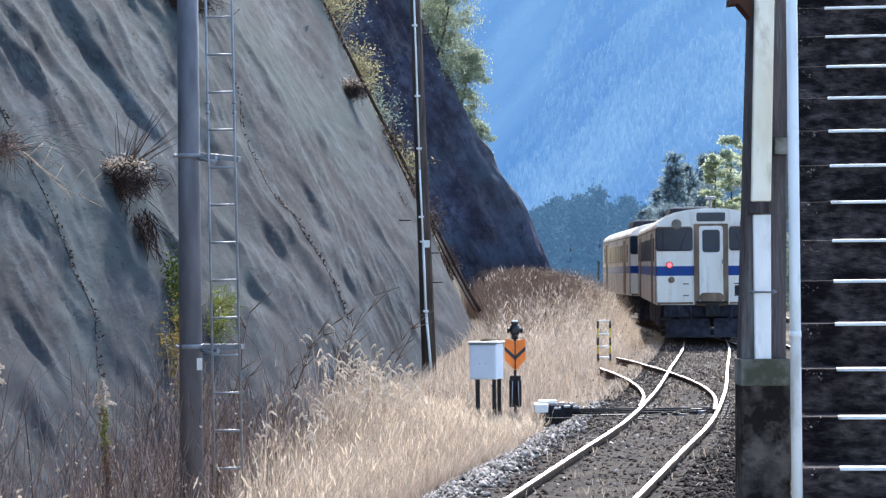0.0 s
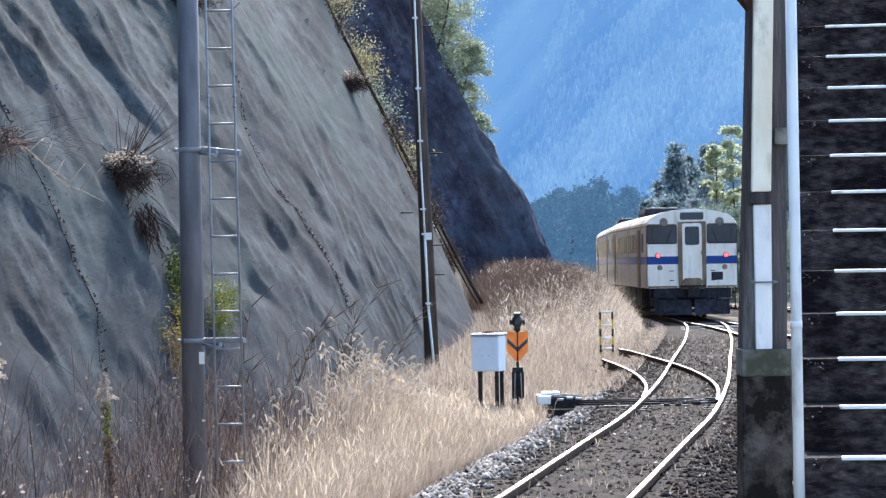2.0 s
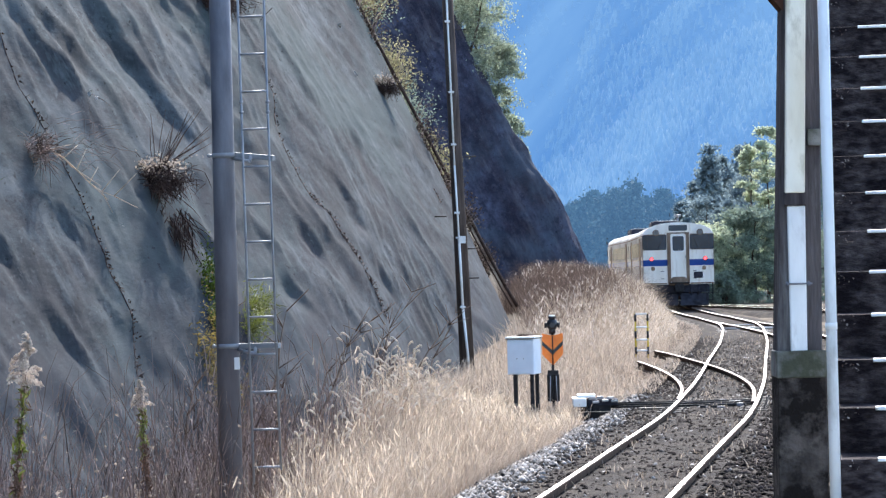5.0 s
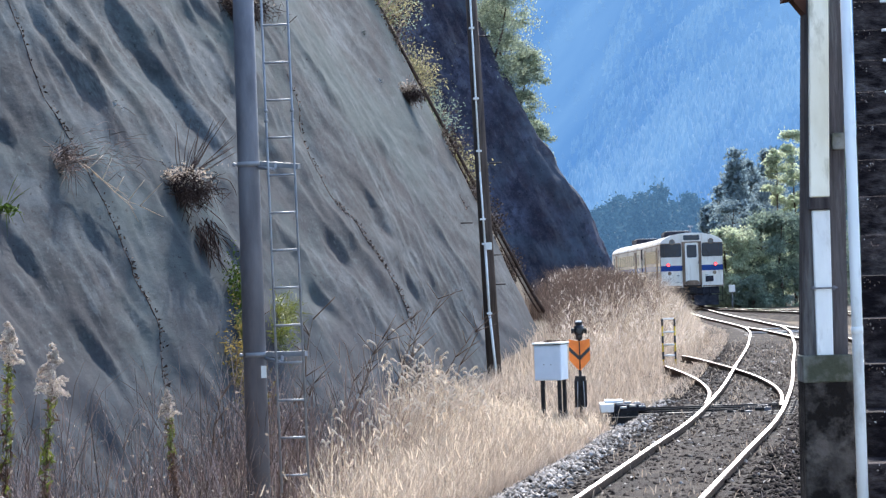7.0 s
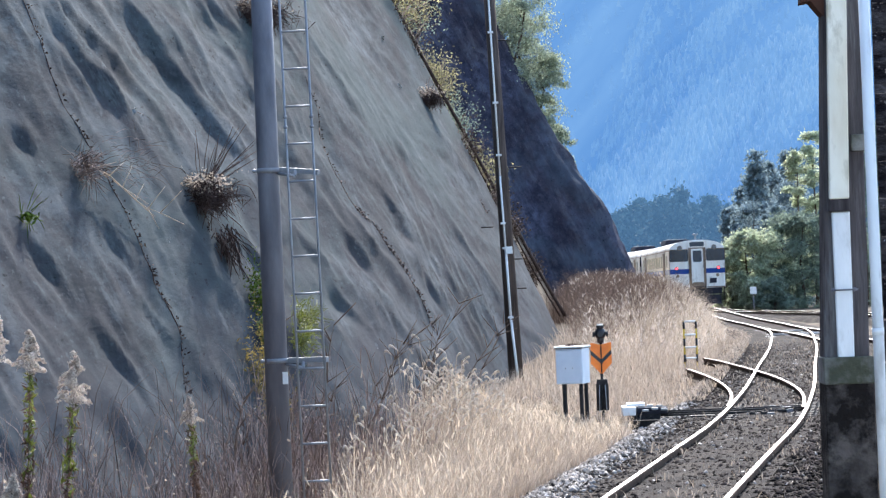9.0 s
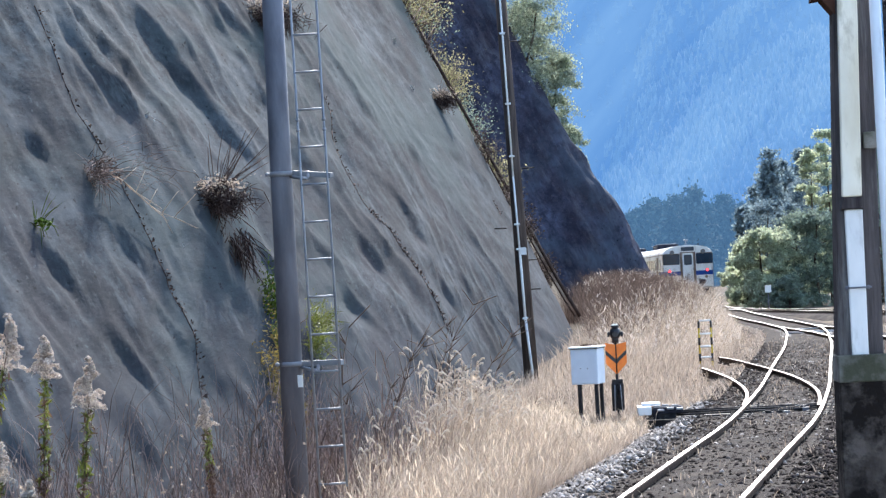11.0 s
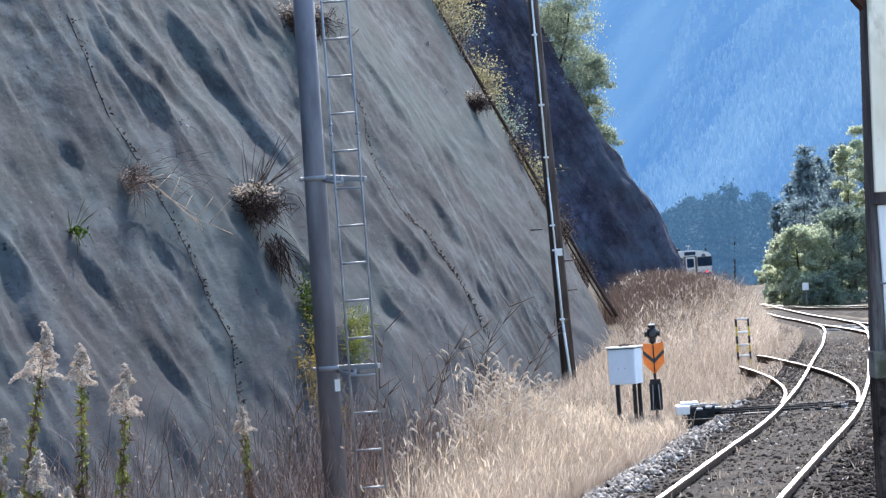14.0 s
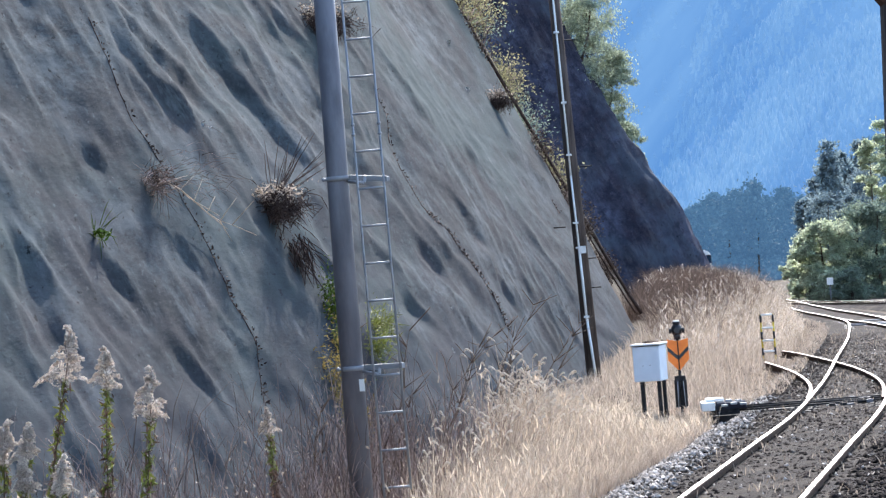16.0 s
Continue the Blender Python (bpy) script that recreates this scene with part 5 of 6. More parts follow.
def build_switch():
    sw = tagged(empty("derail_switch"), "trap-point switch with bent blades and rodding beside the track", "railway switch")
    rail(sw, derail_x, 39.5, 54.5, -0.54, "dull worn switch rail", 0.4, "rail_dull")
    rail(sw, derail_x, 38.6, 60.5, 0.54, "dull worn switch rail", 0.4, "rail_dull")
    c = G(980, 712, 38.6)
    b = B()
    bx(b, c.x - 0.10, c.y - 0.12, -0.28, c.x + 0.26, c.y + 0.5, 0.03, 0.04)
    mach = part("switch_machine", b, M["dark_iron"], sw, "dark oily point machine")
    b = B()
    bx(b, c.x - 0.27, c.y - 0.16, -0.03, c.x - 0.08, c.y + 0.4, 0.09, 0.02)
    bx(b, c.x - 0.20, c.y - 0.02, 0.09, c.x + 0.05, c.y + 0.35, 0.13, 0.012)
    part("cover", b, M["white_paint"], mach, "pale machine cover plate")
    b = B()
    bx(b, c.x - 0.06, c.y - 0.15, -0.02, c.x + 0.36, c.y + 0.25, 0.075, 0.03)
    part("lid", b, M["under"], mach, "black oily machine lid")
    for k, (u, v, z) in enumerate(((0.0, -0.05, 0.08), (0.12, 0.05, 0.085), (0.25, -0.02, 0.08), (0.31, -0.16, 0.04), (0.05, -0.17, 0.03), (0.18, -0.17, 0.05))):
        b = B()
        bx(b, c.x + u - 0.045, c.y + v - 0.03, z - 0.01, c.x + u + 0.045, c.y + v + 0.03, z + 0.02, 0.008)
        part("cap", b, M["galv_bright"], mach, "bright worn cap")
    for k in range(4):
        b = B()
        rod(b, (c.x - 0.02 + 0.07 * k, c.y - 0.12, -0.08 - 0.03 * (k % 2)), (c.x - 0.02 + 0.07 * k, c.y - 0.2, -0.08 - 0.03 * (k % 2)), 0.03, None, 10)
        part("bolt_boss", b, M["dark_iron"], mach)
    for dy, dz, mm in ((0.0, -0.05, "dark_iron"), (0.5, -0.045, "dark_iron"), (0.95, -0.045, "dark_iron")):
        b = B()
        y = c.y + dy
        rod(b, (c.x + 0.2, y, dz), (float(line_x(y)) + 0.5, y + 0.1, dz), 0.015, None, 8)
        part("rod", b, M[mm], sw)
    for dy in (-0.35, 0.28, 1.25):
        b = B()
        y = c.y + dy
        bx(b, c.x - 0.15, -0.10, -0.30, float(line_x(y)) + 1.0, 0.10, BED_Z + 0.015, 0.015, Matrix.Translation((0, y, 0)))
        part("long_tie", b, M["oily_wood"], sw, "oil-black long switch timber")
    rgs = random.Random(5)
    for k in range(34):
        y = c.y + rgs.uniform(-0.2, 1.6)
        x = float(line_x(y)) + rgs.uniform(-0.45, 0.45)
        b = B()
        bx(b, x - rgs.uniform(0.02, 0.09), y - 0.03, BED_Z, x + rgs.uniform(0.02, 0.09), y + 0.03, BED_Z + rgs.uniform(0.02, 0.07), 0.006)
        part("fitting", b, M["galv" if k % 4 == 0 else "dark_iron"], sw)
    b = B()
    bx(b, float(line_x(c.y)) - 1.1, c.y - 0.2, -0.14, float(line_x(c.y)) - 0.62, c.y + 0.9, -0.06, 0.02)
    part("crank_plate", b, M["dark_iron"], sw, "dark crank housing beside the rail")
    for k in range(9):
        y = 37.6 + k * 0.42
        for off in (-0.55, 0.55):
            b = B()
            x = float(line_x(y)) + off
            bx(b, x - 0.22, y - 0.09, BED_Z - 0.02, x + 0.16, y + 0.09, BED_Z + 0.03, 0.006)
            ball(b, (x - 0.15, y, BED_Z + 0.035), 0.022, 1)
            ball(b, (x + 0.12, y, BED_Z + 0.035), 0.022, 1)
            part("slide_plate", b, M["dark_iron"], sw)


build_switch()


def build_edge_pipe():
    t = tagged(empty("drain_pipe"), "dark rusty pipe running down the cliff's edge", "pipe")
    pts = [(560, -20), (600, 62), (642, 145), (700, 258), (742, 342), (780, 418), (806, 470), (830, 516), (850, 552)]
    for dx, r in ((0, 0.04), (-9, 0.02)):
        for (x0, y0), (x1, y1) in zip(pts, pts[1:]):
            b = B()
            rod(b, G(x0 + dx, y0, 66.6), G(x1 + dx, y1, 66.6), r, None, 8)
            part("tube", b, M["rust"], t)


build_edge_pipe()


# ---- vegetation ----
def scatter(n, y0, y1, d0, d1, rg, top=None):
    """Roots on the ground left of the line: y range, distance from the line's middle."""
    ys = rg.uniform(y0, y1, n)
    ds = rg.uniform(d0, d1, n)
    xs = line_x(ys) - ds
    zs = np.array([ground_z(x, y) for x, y in zip(xs, ys)]) - 0.03
    return np.stack([xs, ys, zs], 1), ds


def patchy(P, scale, seed, lo):
    """Keep roots where a slow noise is high, so that growth stands in tufts."""
    v = np.array([noise.noise((p[0] * scale, p[1] * scale, seed)) for p in P])
    return v > lo


def foxtail(root, h, rg):
    """One foxtail: a thin stalk and a nodding bristly head."""
    t = tagged(empty("foxtail", Matrix.Translation(root)), "dry foxtail grass with a pale nodding head", "grass", "foxtails at the cliff's foot")
    a = rg.uniform(0, 6.283)
    lean = Vector((math.cos(a), math.sin(a) * 0.4, 0))
    b = B()
    top = Vector((0, 0, h)) + lean * 0.10 * h
    rod(b, (0, 0, 0), top, 0.0028, 0.002, 4)
    part("stalk", b, M["straw_pale"], t)
    b = B()
    prev, n, ln = top, 5, rg.uniform(0.08, 0.13)
    for i in range(1, n + 1):
        f = i / n
        nxt = top + lean * ln * 0.75 * math.sin(f * 1.7) + Vector((0, 0, ln * 0.45 * math.sin(f * 2.6)))
        r0, r1 = 0.012 * math.sin(math.pi * (0.12 + 0.8 * (i - 1) / n)), 0.012 * math.sin(math.pi * (0.12 + 0.8 * f))
        rod(b, prev, nxt, r0, r1, 5)
        prev = nxt
    part("seed_head", b, M["foxtail_head"], t, "pale bristly seed head")


def build_grass():
    rg = np.random.default_rng(11)
    # dense straw at the cliff's foot
    P, d = scatter(98000, 21, 42, 1.72, 4.3, rg)
    edge = np.interp(P[:, 1], [21, 25, 28, 31, 36, 42], [2.3, 2.62, 2.85, 3.25, 4.0, 4.4])
    keep = patchy(P, 1.3, 3, -0.45) & (d < edge + rg.normal(0, 0.15, len(d)))
    P, d = P[keep], d[keep]
    prof = np.interp(d, [1.7, 2.0, 2.6, 3.4, 4.3], [0.25, 0.5, 0.8, 1.12, 0.9]) * np.interp(P[:, 1], [21, 26, 30, 32.5, 35, 38, 42], [0.8, 0.92, 1.0, 0.8, 0.42, 0.2, 0.08])
    tuft = 1 + np.array([0.38 * noise.noise((p[0] * 2.2, p[1] * 2.2, 5)) + 0.25 * noise.noise((p[0] * 5, p[1] * 5, 7)) for p in P])
    h = prof * tuft * rg.uniform(0.55, 1.1, len(P))
    stuff("dry_grass", blades("dry_grass", P, h, rg.uniform(0.0025, 0.006, len(P)), 0.6, M["straw"], rg, 0.2), "dense dry straw-coloured grass at the cliff's foot", "grass")
    tall = rg.choice(len(P), 4500, replace=False)
    R = P[tall].copy()
    stems = h[tall] * 1.18 + 0.05
    stuff("grass_stems", blades("grass_stems", R, stems, np.full(len(R), 0.005), 0.30, M["straw_pale"], rg), "thin pale grass stalks", "grass")
    R[:, 2] += stems * 0.93
    stuff("seed_heads", blades("seed_heads", R, rg.uniform(0.06, 0.11, len(R)), rg.uniform(0.007, 0.013, len(R)), 0.9, M["straw_pale"], rg, 0.5, 0.55), "drooping pale foxtail seed heads", "grass")
    # foxtails arching over the tallest tufts
    rim = np.flatnonzero((d > 2.5) & (h > 0.62))
    for q in rg.choice(rim, min(len(rim), 260), replace=False):
        foxtail(P[q], h[q] * rg.uniform(1.12, 1.42), rg)
    # tangled low growth between the box and the cliff's toe
    P, d = scatter(15000, 37, 68, 2.4, 5.2, rg)
    P = P[(d < 4.9) & patchy(P, 0.8, 18, -0.4)]
    stuff("toe_grass", blades("toe_grass", P, rg.uniform(0.10, 0.50, len(P)) * np.interp(P[:, 1], [37, 50, 60, 68], [0.6, 0.8, 1.2, 1.6]), rg.uniform(0.006, 0.012, len(P)), 0.7, M["straw"], rg, 0.2), "low tangled dry grass at the cliff's toe", "grass")
    # short litter and grass along the line
    P, d = scatter(26000, 36, 125, 1.75, 4.6, rg)
    keep = patchy(P, 0.9, 8, -0.2) & ((d < 3.3) | (P[:, 1] > 54) | (rg.uniform(size=len(d)) < 0.4))
    P = P[keep]
    stuff("short_grass", blades("short_grass", P, rg.uniform(0.08, 0.34, len(P)), rg.uniform(0.007, 0.016, len(P)), 0.6, M["straw"], rg), "short withered grass beside the ballast", "grass")
    P, d = scatter(15000, 43, 112, 1.15, 2.6, rg)
    P[:, 2] = np.maximum(P[:, 2], BED_Z - 0.25 * np.clip((d - 1.42) / 0.45, 0, 1))
    stuff("grass_litter", blades("grass_litter", P, rg.uniform(0.03, 0.12, len(P)), rg.uniform(0.008, 0.018, len(P)), 1.2, M["straw"], rg), "flattened dry grass litter beside the rail", "grass")
    P, d = scatter(5000, 20, 75, -1.1, 1.0, rg)
    keep = patchy(P, 1.6, 14, 0.12)
    P = P[keep]
    P[:, 2] = BED_Z
    stuff("track_weeds", blades("track_weeds", P, rg.uniform(0.03, 0.11, len(P)), rg.uniform(0.006, 0.012, len(P)), 0.8, M["straw"], rg), "small withered weeds between the rails", "weeds")


build_grass()


def build_reeds():
    rg = np.random.default_rng(12)
    P, d = scatter(80000, 52, 112, 1.75, 6.0, rg)
    lim = np.interp(P[:, 1], [52, 58, 64, 75, 95, 112], [3.9, 3.2, 2.5, 1.85, 1.8, 1.9])
    top = np.interp(d - lim, [0, 0.2, 0.5, 0.9, 1.5, 2.6], [0.0, 0.35, 0.8, 1.2, 1.65, 1.9]) * np.interp(P[:, 1], [52, 62, 75, 112], [0.35, 0.7, 1.0, 1.0])
    h = (top - P[:, 2]) * rg.uniform(0.5, 1.10, len(P)) * (1 + 0.16 * np.array([noise.noise((p[0] * 1.4, p[1] * 0.25, 5)) + 0.6 * noise.noise((p[0] * 3.5, p[1] * 0.6, 6)) for p in P]))
    ok = (d > lim) & (h > 0.12) & ((P[:, 1] > 67.2) | (P[:, 0] > 0.0150 * P[:, 1] + 0.06))
    P, h, d, lim = P[ok], h[ok], d[ok], lim[ok]
    # sunlit and cliff-shaded reeds differ by colour, split by distance from the line
    pale = (d - lim) < 1.0 + rg.normal(0, 0.6, len(d))
    for sel, name, m, lab in ((pale, "reed_bank", M["straw_pale"], "tall pale reeds beside the line, sunlight put into their colour"), (~pale, "brown_reeds", M["reed_brown_shade"], "withered brown reeds under the cliff, its shade put into their colour")):
        n = int(sel.sum())
        stuff(name, blades(name, P[sel], h[sel], rg.uniform(0.004, 0.010, n), 0.55, m, rg, 0.2), lab, "reeds")
    # plumes of seed
    k = np.concatenate([rg.choice(np.flatnonzero(pale), 7500, replace=False), rg.choice(np.flatnonzero(~pale), 1500, replace=False)])
    R = P[k].copy()
    R[:, 2] += h[k] * 0.9
    stuff("reed_plumes", blades("reed_plumes", R, rg.uniform(0.05, 0.12, len(R)), rg.uniform(0.010, 0.02, len(R)), 1.3, M["plume"], rg, 0.5, 0.7), "fluffy seed plumes of the reeds", "reeds")


build_reeds()


def build_dead_weeds():
    rg = np.random.default_rng(13)
    P, d = scatter(4600, 13, 30, 2.7, 4.5, rg)
    keep = patchy(P, 1.1, 31, 0.02) | ((P[:, 1] < 18.5) & (rg.uniform(size=len(P)) < 0.7))
    P = P[keep]
    h = rg.uniform(0.2, 1.0, len(P)) ** 1.3 * 1.35 * (1 + 0.4 * np.array([noise.noise((p[0] * 1.3, p[1] * 1.3, 2)) for p in P]))
    stuff("dead_weeds", blades("dead_weeds", P, h, rg.uniform(0.004, 0.011, len(P)), 0.42, M["twig"], rg), "tangled dead brown weed stalks", "weeds")
    k = rg.integers(0, len(P), 5200)
    R = P[k].copy()
    R[:, 2] += h[k] * rg.uniform(0.25, 0.9, len(k))
    R[:, :2] += rg.normal(0, 0.05, (len(k), 2))
    stuff("dead_twigs", blades("dead_twigs", R, rg.uniform(0.10, 0.32, len(R)), rg.uniform(0.004, 0.008, len(R)), 1.1, M["twig"], rg), "fine dead side twigs", "weeds")
    k = rg.integers(0, len(P), 2200)
    R = P[k].copy()
    R[:, 2] += h[k] * rg.uniform(0.3, 1.0, len(k)) * 0.8
    R += rg.normal(0, 0.06, R.shape)
    stuff("withered_leaves", leaf_mesh("withered_leaves", R, 0.020, M["straw"], rg, 0.2), "curled withered leaves on the weeds", "weeds")


build_dead_weeds()


def woody_shoot(name, root, tip, r, seed, label, twigs=7):
    """One bare bent shoot with side twigs."""
    rg = random.Random(seed)
    t = tagged(empty(name, Matrix.Translation(root)), label, "shrub", "bare shoots at the cliff's foot")
    d = Vector(tip) - Vector(root)
    b = B()
    prev = Vector((0, 0, -0.1))
    n = 6
    for i in range(1, n + 1):
        q = d * (i / n) + Vector((rg.uniform(-1, 1), rg.uniform(-1, 1), 0)) * 0.03 * d.length + Vector((0, 0, 0.12 * d.length * math.sin(math.pi * i / n)))
        rod(b, prev, q, r * (1.1 - i / n), r * (1.1 - (i + 1) / (n + 1)), 6)
        if i > 1 and twigs:
            for s in range(twigs // 4 + 1):
                e = q + Vector((rg.uniform(-0.25, 0.35), rg.uniform(-0.2, 0.2), rg.uniform(0.05, 0.35))) * d.length * 0.5
                tb = B()
                rod(tb, q, e, r * 0.4, r * 0.15, 5)
                part("twig", tb, M["dead_stem"], t)
        prev = q
    part("shoot", b, M["dead_stem"], t)
    return t


rg = random.Random(7)
for k in range(16):
    y = rg.uniform(23.5, 36)
    x = float(line_x(y)) - rg.uniform(3.3, 4.2)
    z = ground_z(x, y)
    woody_shoot("bare_shoot", (x, y, z), (x + rg.uniform(0.1, 0.8), y + rg.uniform(-0.3, 0.3), z + rg.uniform(1.0, 1.9)), rg.uniform(0.010, 0.018), k, "bare dark bramble shoot leaning over the grass")


def goldenrod(m, h, plume, seed, lean=0.0):
    """Tall goldenrod gone to seed: a leaning leafy stem and arching sprays of seed that nod to one side."""
    rg = np.random.default_rng(seed)
    t = tagged(empty("goldenrod", m), "tall goldenrod gone to seed with yellowing leaves", "goldenrod", "goldenrods across the line")

    def axis(z):
        f = z / h
        return np.array([h * math.tan(lean) * f ** 1.4, 0.0, z])
    b = B()
    rings = []
    for i in range(7):
        c, r = axis(h * i / 6 - (0.1 if i == 0 else 0)), 0.0075 - 0.0009 * i
        rings.append([b.verts.new((c[0] + r * math.cos(q), r * math.sin(q), c[2])) for q in np.arange(6) * 1.0472])
    for lo, hi in zip(rings, rings[1:]):
        for i in range(6):
            b.faces.new((lo[i], lo[(i + 1) % 6], hi[(i + 1) % 6], hi[i]))
    part("stem", b, M["dead_stem"], t)
    # leaves hang in a close column: withered below, yellow-green above
    n = 620
    z = rg.uniform(0.12, 1.0, n) * (h - plume * 0.75)
    a = rg.uniform(0, 6.283, n)
    r = rg.uniform(0.006, 0.036, n) * np.interp(z / h, [0, 0.4, 1], [0.7, 1.1, 0.9])
    P = np.array([axis(q) for q in z]) + np.stack([np.cos(a) * r, np.sin(a) * r, -r * 0.6], 1)
    green = (z > (0.66 + rg.normal(0, 0.06, n)) * h) & (rg.uniform(size=n) < 0.75)
    for sel, mm, nm in ((green, M["weed_leaf"], "green_leaves"), (~green, M["dry_leaf"], "dead_leaves")):
        if sel.sum():
            ob = new(nm, leaf_mesh(nm, P[sel], 0.0115, mm, rg, 0.0, 5.0, 0.9))
            ob.parent = t
    nod = rg.uniform(-0.4, 0.7)
    R = []
    for k in range(34):
        f = k / 34
        c = axis(h - plume * (1 - f))
        rr = plume * 0.46 * (1 - f) ** 0.75 * rg.uniform(0.6, 1.1) + 0.012
        a = rg.uniform(0, 6.283)
        for u in rg.uniform(0.0, 1.0, 120) ** 0.7:
            R.append(c + np.array([math.cos(a) * rr * u, math.sin(a) * rr * u, plume * 0.26 * math.sin(u * 2.5) * (1 - 0.5 * f)]) + rg.normal(0, 0.0065 * (1.15 - 0.6 * u), 3))
    for u in np.linspace(0, 1, 260):
        R.append(axis(h) + np.array([plume * 0.30 * nod * u * u, 0, plume * 0.24 * math.sin(u * 2.0)]) + rg.normal(0, 0.008 * (1.1 - 0.7 * u), 3))
    ob = new("plume", leaf_mesh("plume", np.array(R), 0.0062, M["plume"], rg, 0.0, 2.2))
    ob.parent = t
    tagged(ob, "feathery beige seed plume")
    return t


rg = random.Random(17)
# bearing (tangent), distance, height of the tip over the rails, plume length, lean (degrees)
for k, (bt, d, zt, pl, ln) in enumerate(((-0.1925, 14.0, 1.87, 0.27, 9), (-0.1785, 14.3, 1.76, 0.20, 3), (-0.1635, 14.2, 1.63, 0.25, 5), (-0.209, 13.6, 1.43, 0.17, 7), (-0.220, 13.8, 1.43, 0.2, 3),
                                         (-0.197, 13.4, 1.27, 0.18, 6), (-0.2135, 13.4, 1.28, 0.16, -3), (-0.207, 13.2, 1.08, 0.16, 4), (-0.1235, 21.0, 1.12, 0.2, -2), (-0.189, 13.2, 1.1, 0.15, 3), (-0.216, 13.0, 1.1, 0.15, 2))):
    x = bt * d
    z = ground_z(x, d)
    hh = zt - z
    goldenrod(pose(x - hh * math.tan(radians(ln)), d, z, rg.uniform(-2, 2), 0, rg.uniform(-12, 12)), hh, pl, 40 + k, radians(ln))


# ---- shrubs and trees ----
def bush(name, m, w, h, leafmat, label, seed, leaves, size, stems=14, bare=0.3):
    rg = np.random.default_rng(seed)
    t = tagged(empty(name, m), label, "bush")
    b = B()
    cs = []
    for k in range(stems):
        a = rg.uniform(0, 6.283)
        q = w * rg.uniform(0.2, 1.0)
        e = np.array([math.cos(a) * q, math.sin(a) * q, h * rg.uniform(0.35, 1.0) * (1 - 0.4 * (q / w) ** 2)])
        rod(b, (e[0] * 0.08, e[1] * 0.08, -0.1), e * np.array([0.55, 0.55, 0.6]), 0.02 * h / 2 + 0.006, 0.012 * h / 2 + 0.003, 5)
        rod(b, e * np.array([0.55, 0.55, 0.6]), e, 0.012 * h / 2 + 0.003, 0.004, 5)
        cs += [e, e * 0.75, e * np.array([0.6, 0.6, 0.7])]
    part("branchwork", b, M["twig"], t)
    cs = np.array(cs)
    k = rg.integers(0, len(cs), leaves)
    P = cs[k] + rg.normal(size=(leaves, 3)) * w * 0.17
    P[:, 2] = np.maximum(P[:, 2], 0.02)
    ob = new("leaves", leaf_mesh("leaves", P, size, leafmat, rg, 0.2, 1.9, 0.15))
    ob.parent = t
    return t


rg = random.Random(23)
for k in range(15):
    f = k / 14
    z = 1.6 + 7.4 * f + rg.uniform(-0.4, 0.4)
    y = rg.uniform(65.2, 72)
    x = 0.75 + (y - 64) * 0.03 - (z + 0.3) / 2.05
    big = 0.55 + 0.85 * f
    bush("gully_bush", pose(x, y, z - 0.25, 0, 12, rg.uniform(0, 360)), big * 1.0, big * 1.7, (M["leaf_yellow"], M["leaf_yellow"], M["dead_stem"], M["leaf_green"])[k % 4] if f > 0.35 else M["dead_stem"],
         "yellow-green bush in the gully beside the cliff" if f > 0.35 else "withered brown bush in the gully", 60 + k, 2600, 0.034, 30)

for k, (x, y, z, h, s) in enumerate(((-0.6, 110.5, 9.2, 5.0, 1.9), (0.5, 111.5, 7.4, 3.6, 1.35), (1.3, 112, 5.6, 2.4, 0.9), (-1.8, 112, 11.0, 5.2, 2.2), (0.5, 112.5, 9.4, 3.6, 1.5), (1.75, 112.5, 5.2, 1.4, 0.55), (-1.2, 109.5, 8.4, 2.2, 1.0))):
    branchy_tree("hanging_tree", pose(x, y, z, 0, 14, 40 * k), h, s, M["leaf_grey"], "pale feathery green tree leaning over the rock spur", 80 + k, 11000, 0.05, 0.07, 1.1, False, 80, 0.05, "trees on the rock spur", 0.15)

rg = random.Random(29)
# thicket right of the line
for k, (b, d, h, s, m) in enumerate(((0.0735, 148, 3.9, 1.3, "leaf_pale"), (0.079, 147, 4.2, 1.6, "leaf_pale"), (0.0825, 144, 1.8, 0.9, "leaf_pale"), (0.0852, 145, 3.1, 0.95, "leaf_pale"), (0.0885, 143, 1.7, 1.1, "leaf_green"), (0.0855, 146, 4.3, 1.9, "leaf_pale"), (0.0925, 147, 5.0, 2.0, "leaf_green"), (0.100, 146, 5.0, 2.2, "leaf_green"),
                                     (0.0985, 153, 8.6, 1.3, "leaf_pale"), (0.104, 152, 9.6, 1.5, "leaf_pale"), (0.112, 154, 10.4, 2.1, "leaf_pale"), (0.090, 165, 6.0, 1.6, "leaf_dark"), (0.0825, 178, 6.4, 1.9, "leaf_dark"),
                                     (0.0965, 172, 7.6, 2.4, "leaf_dark"), (0.112, 166, 8.0, 3.0, "leaf_dark"), (0.122, 150, 8.2, 2.8, "leaf_green"), (0.128, 152, 10, 3.0, "leaf_green"), (0.0695, 172, 3.0, 1.1, "leaf_pale"))):
    branchy_tree("thicket_tree", pose(b * d, d, -0.55, 0, 0, 77 * k), h, s, M[m], {"leaf_pale": "tall pale green bamboo-like tree beside the line",                  "leaf_green": "dense green broadleaf tree beside the line", "leaf_dark": "evergreen tree in the thicket, bluish haze put into its leaf colour"}[m], 120 + k, 9000, 0.085, 0.1, 0.5, False, 52, 0.0, "thicket beside the line", 0.125)
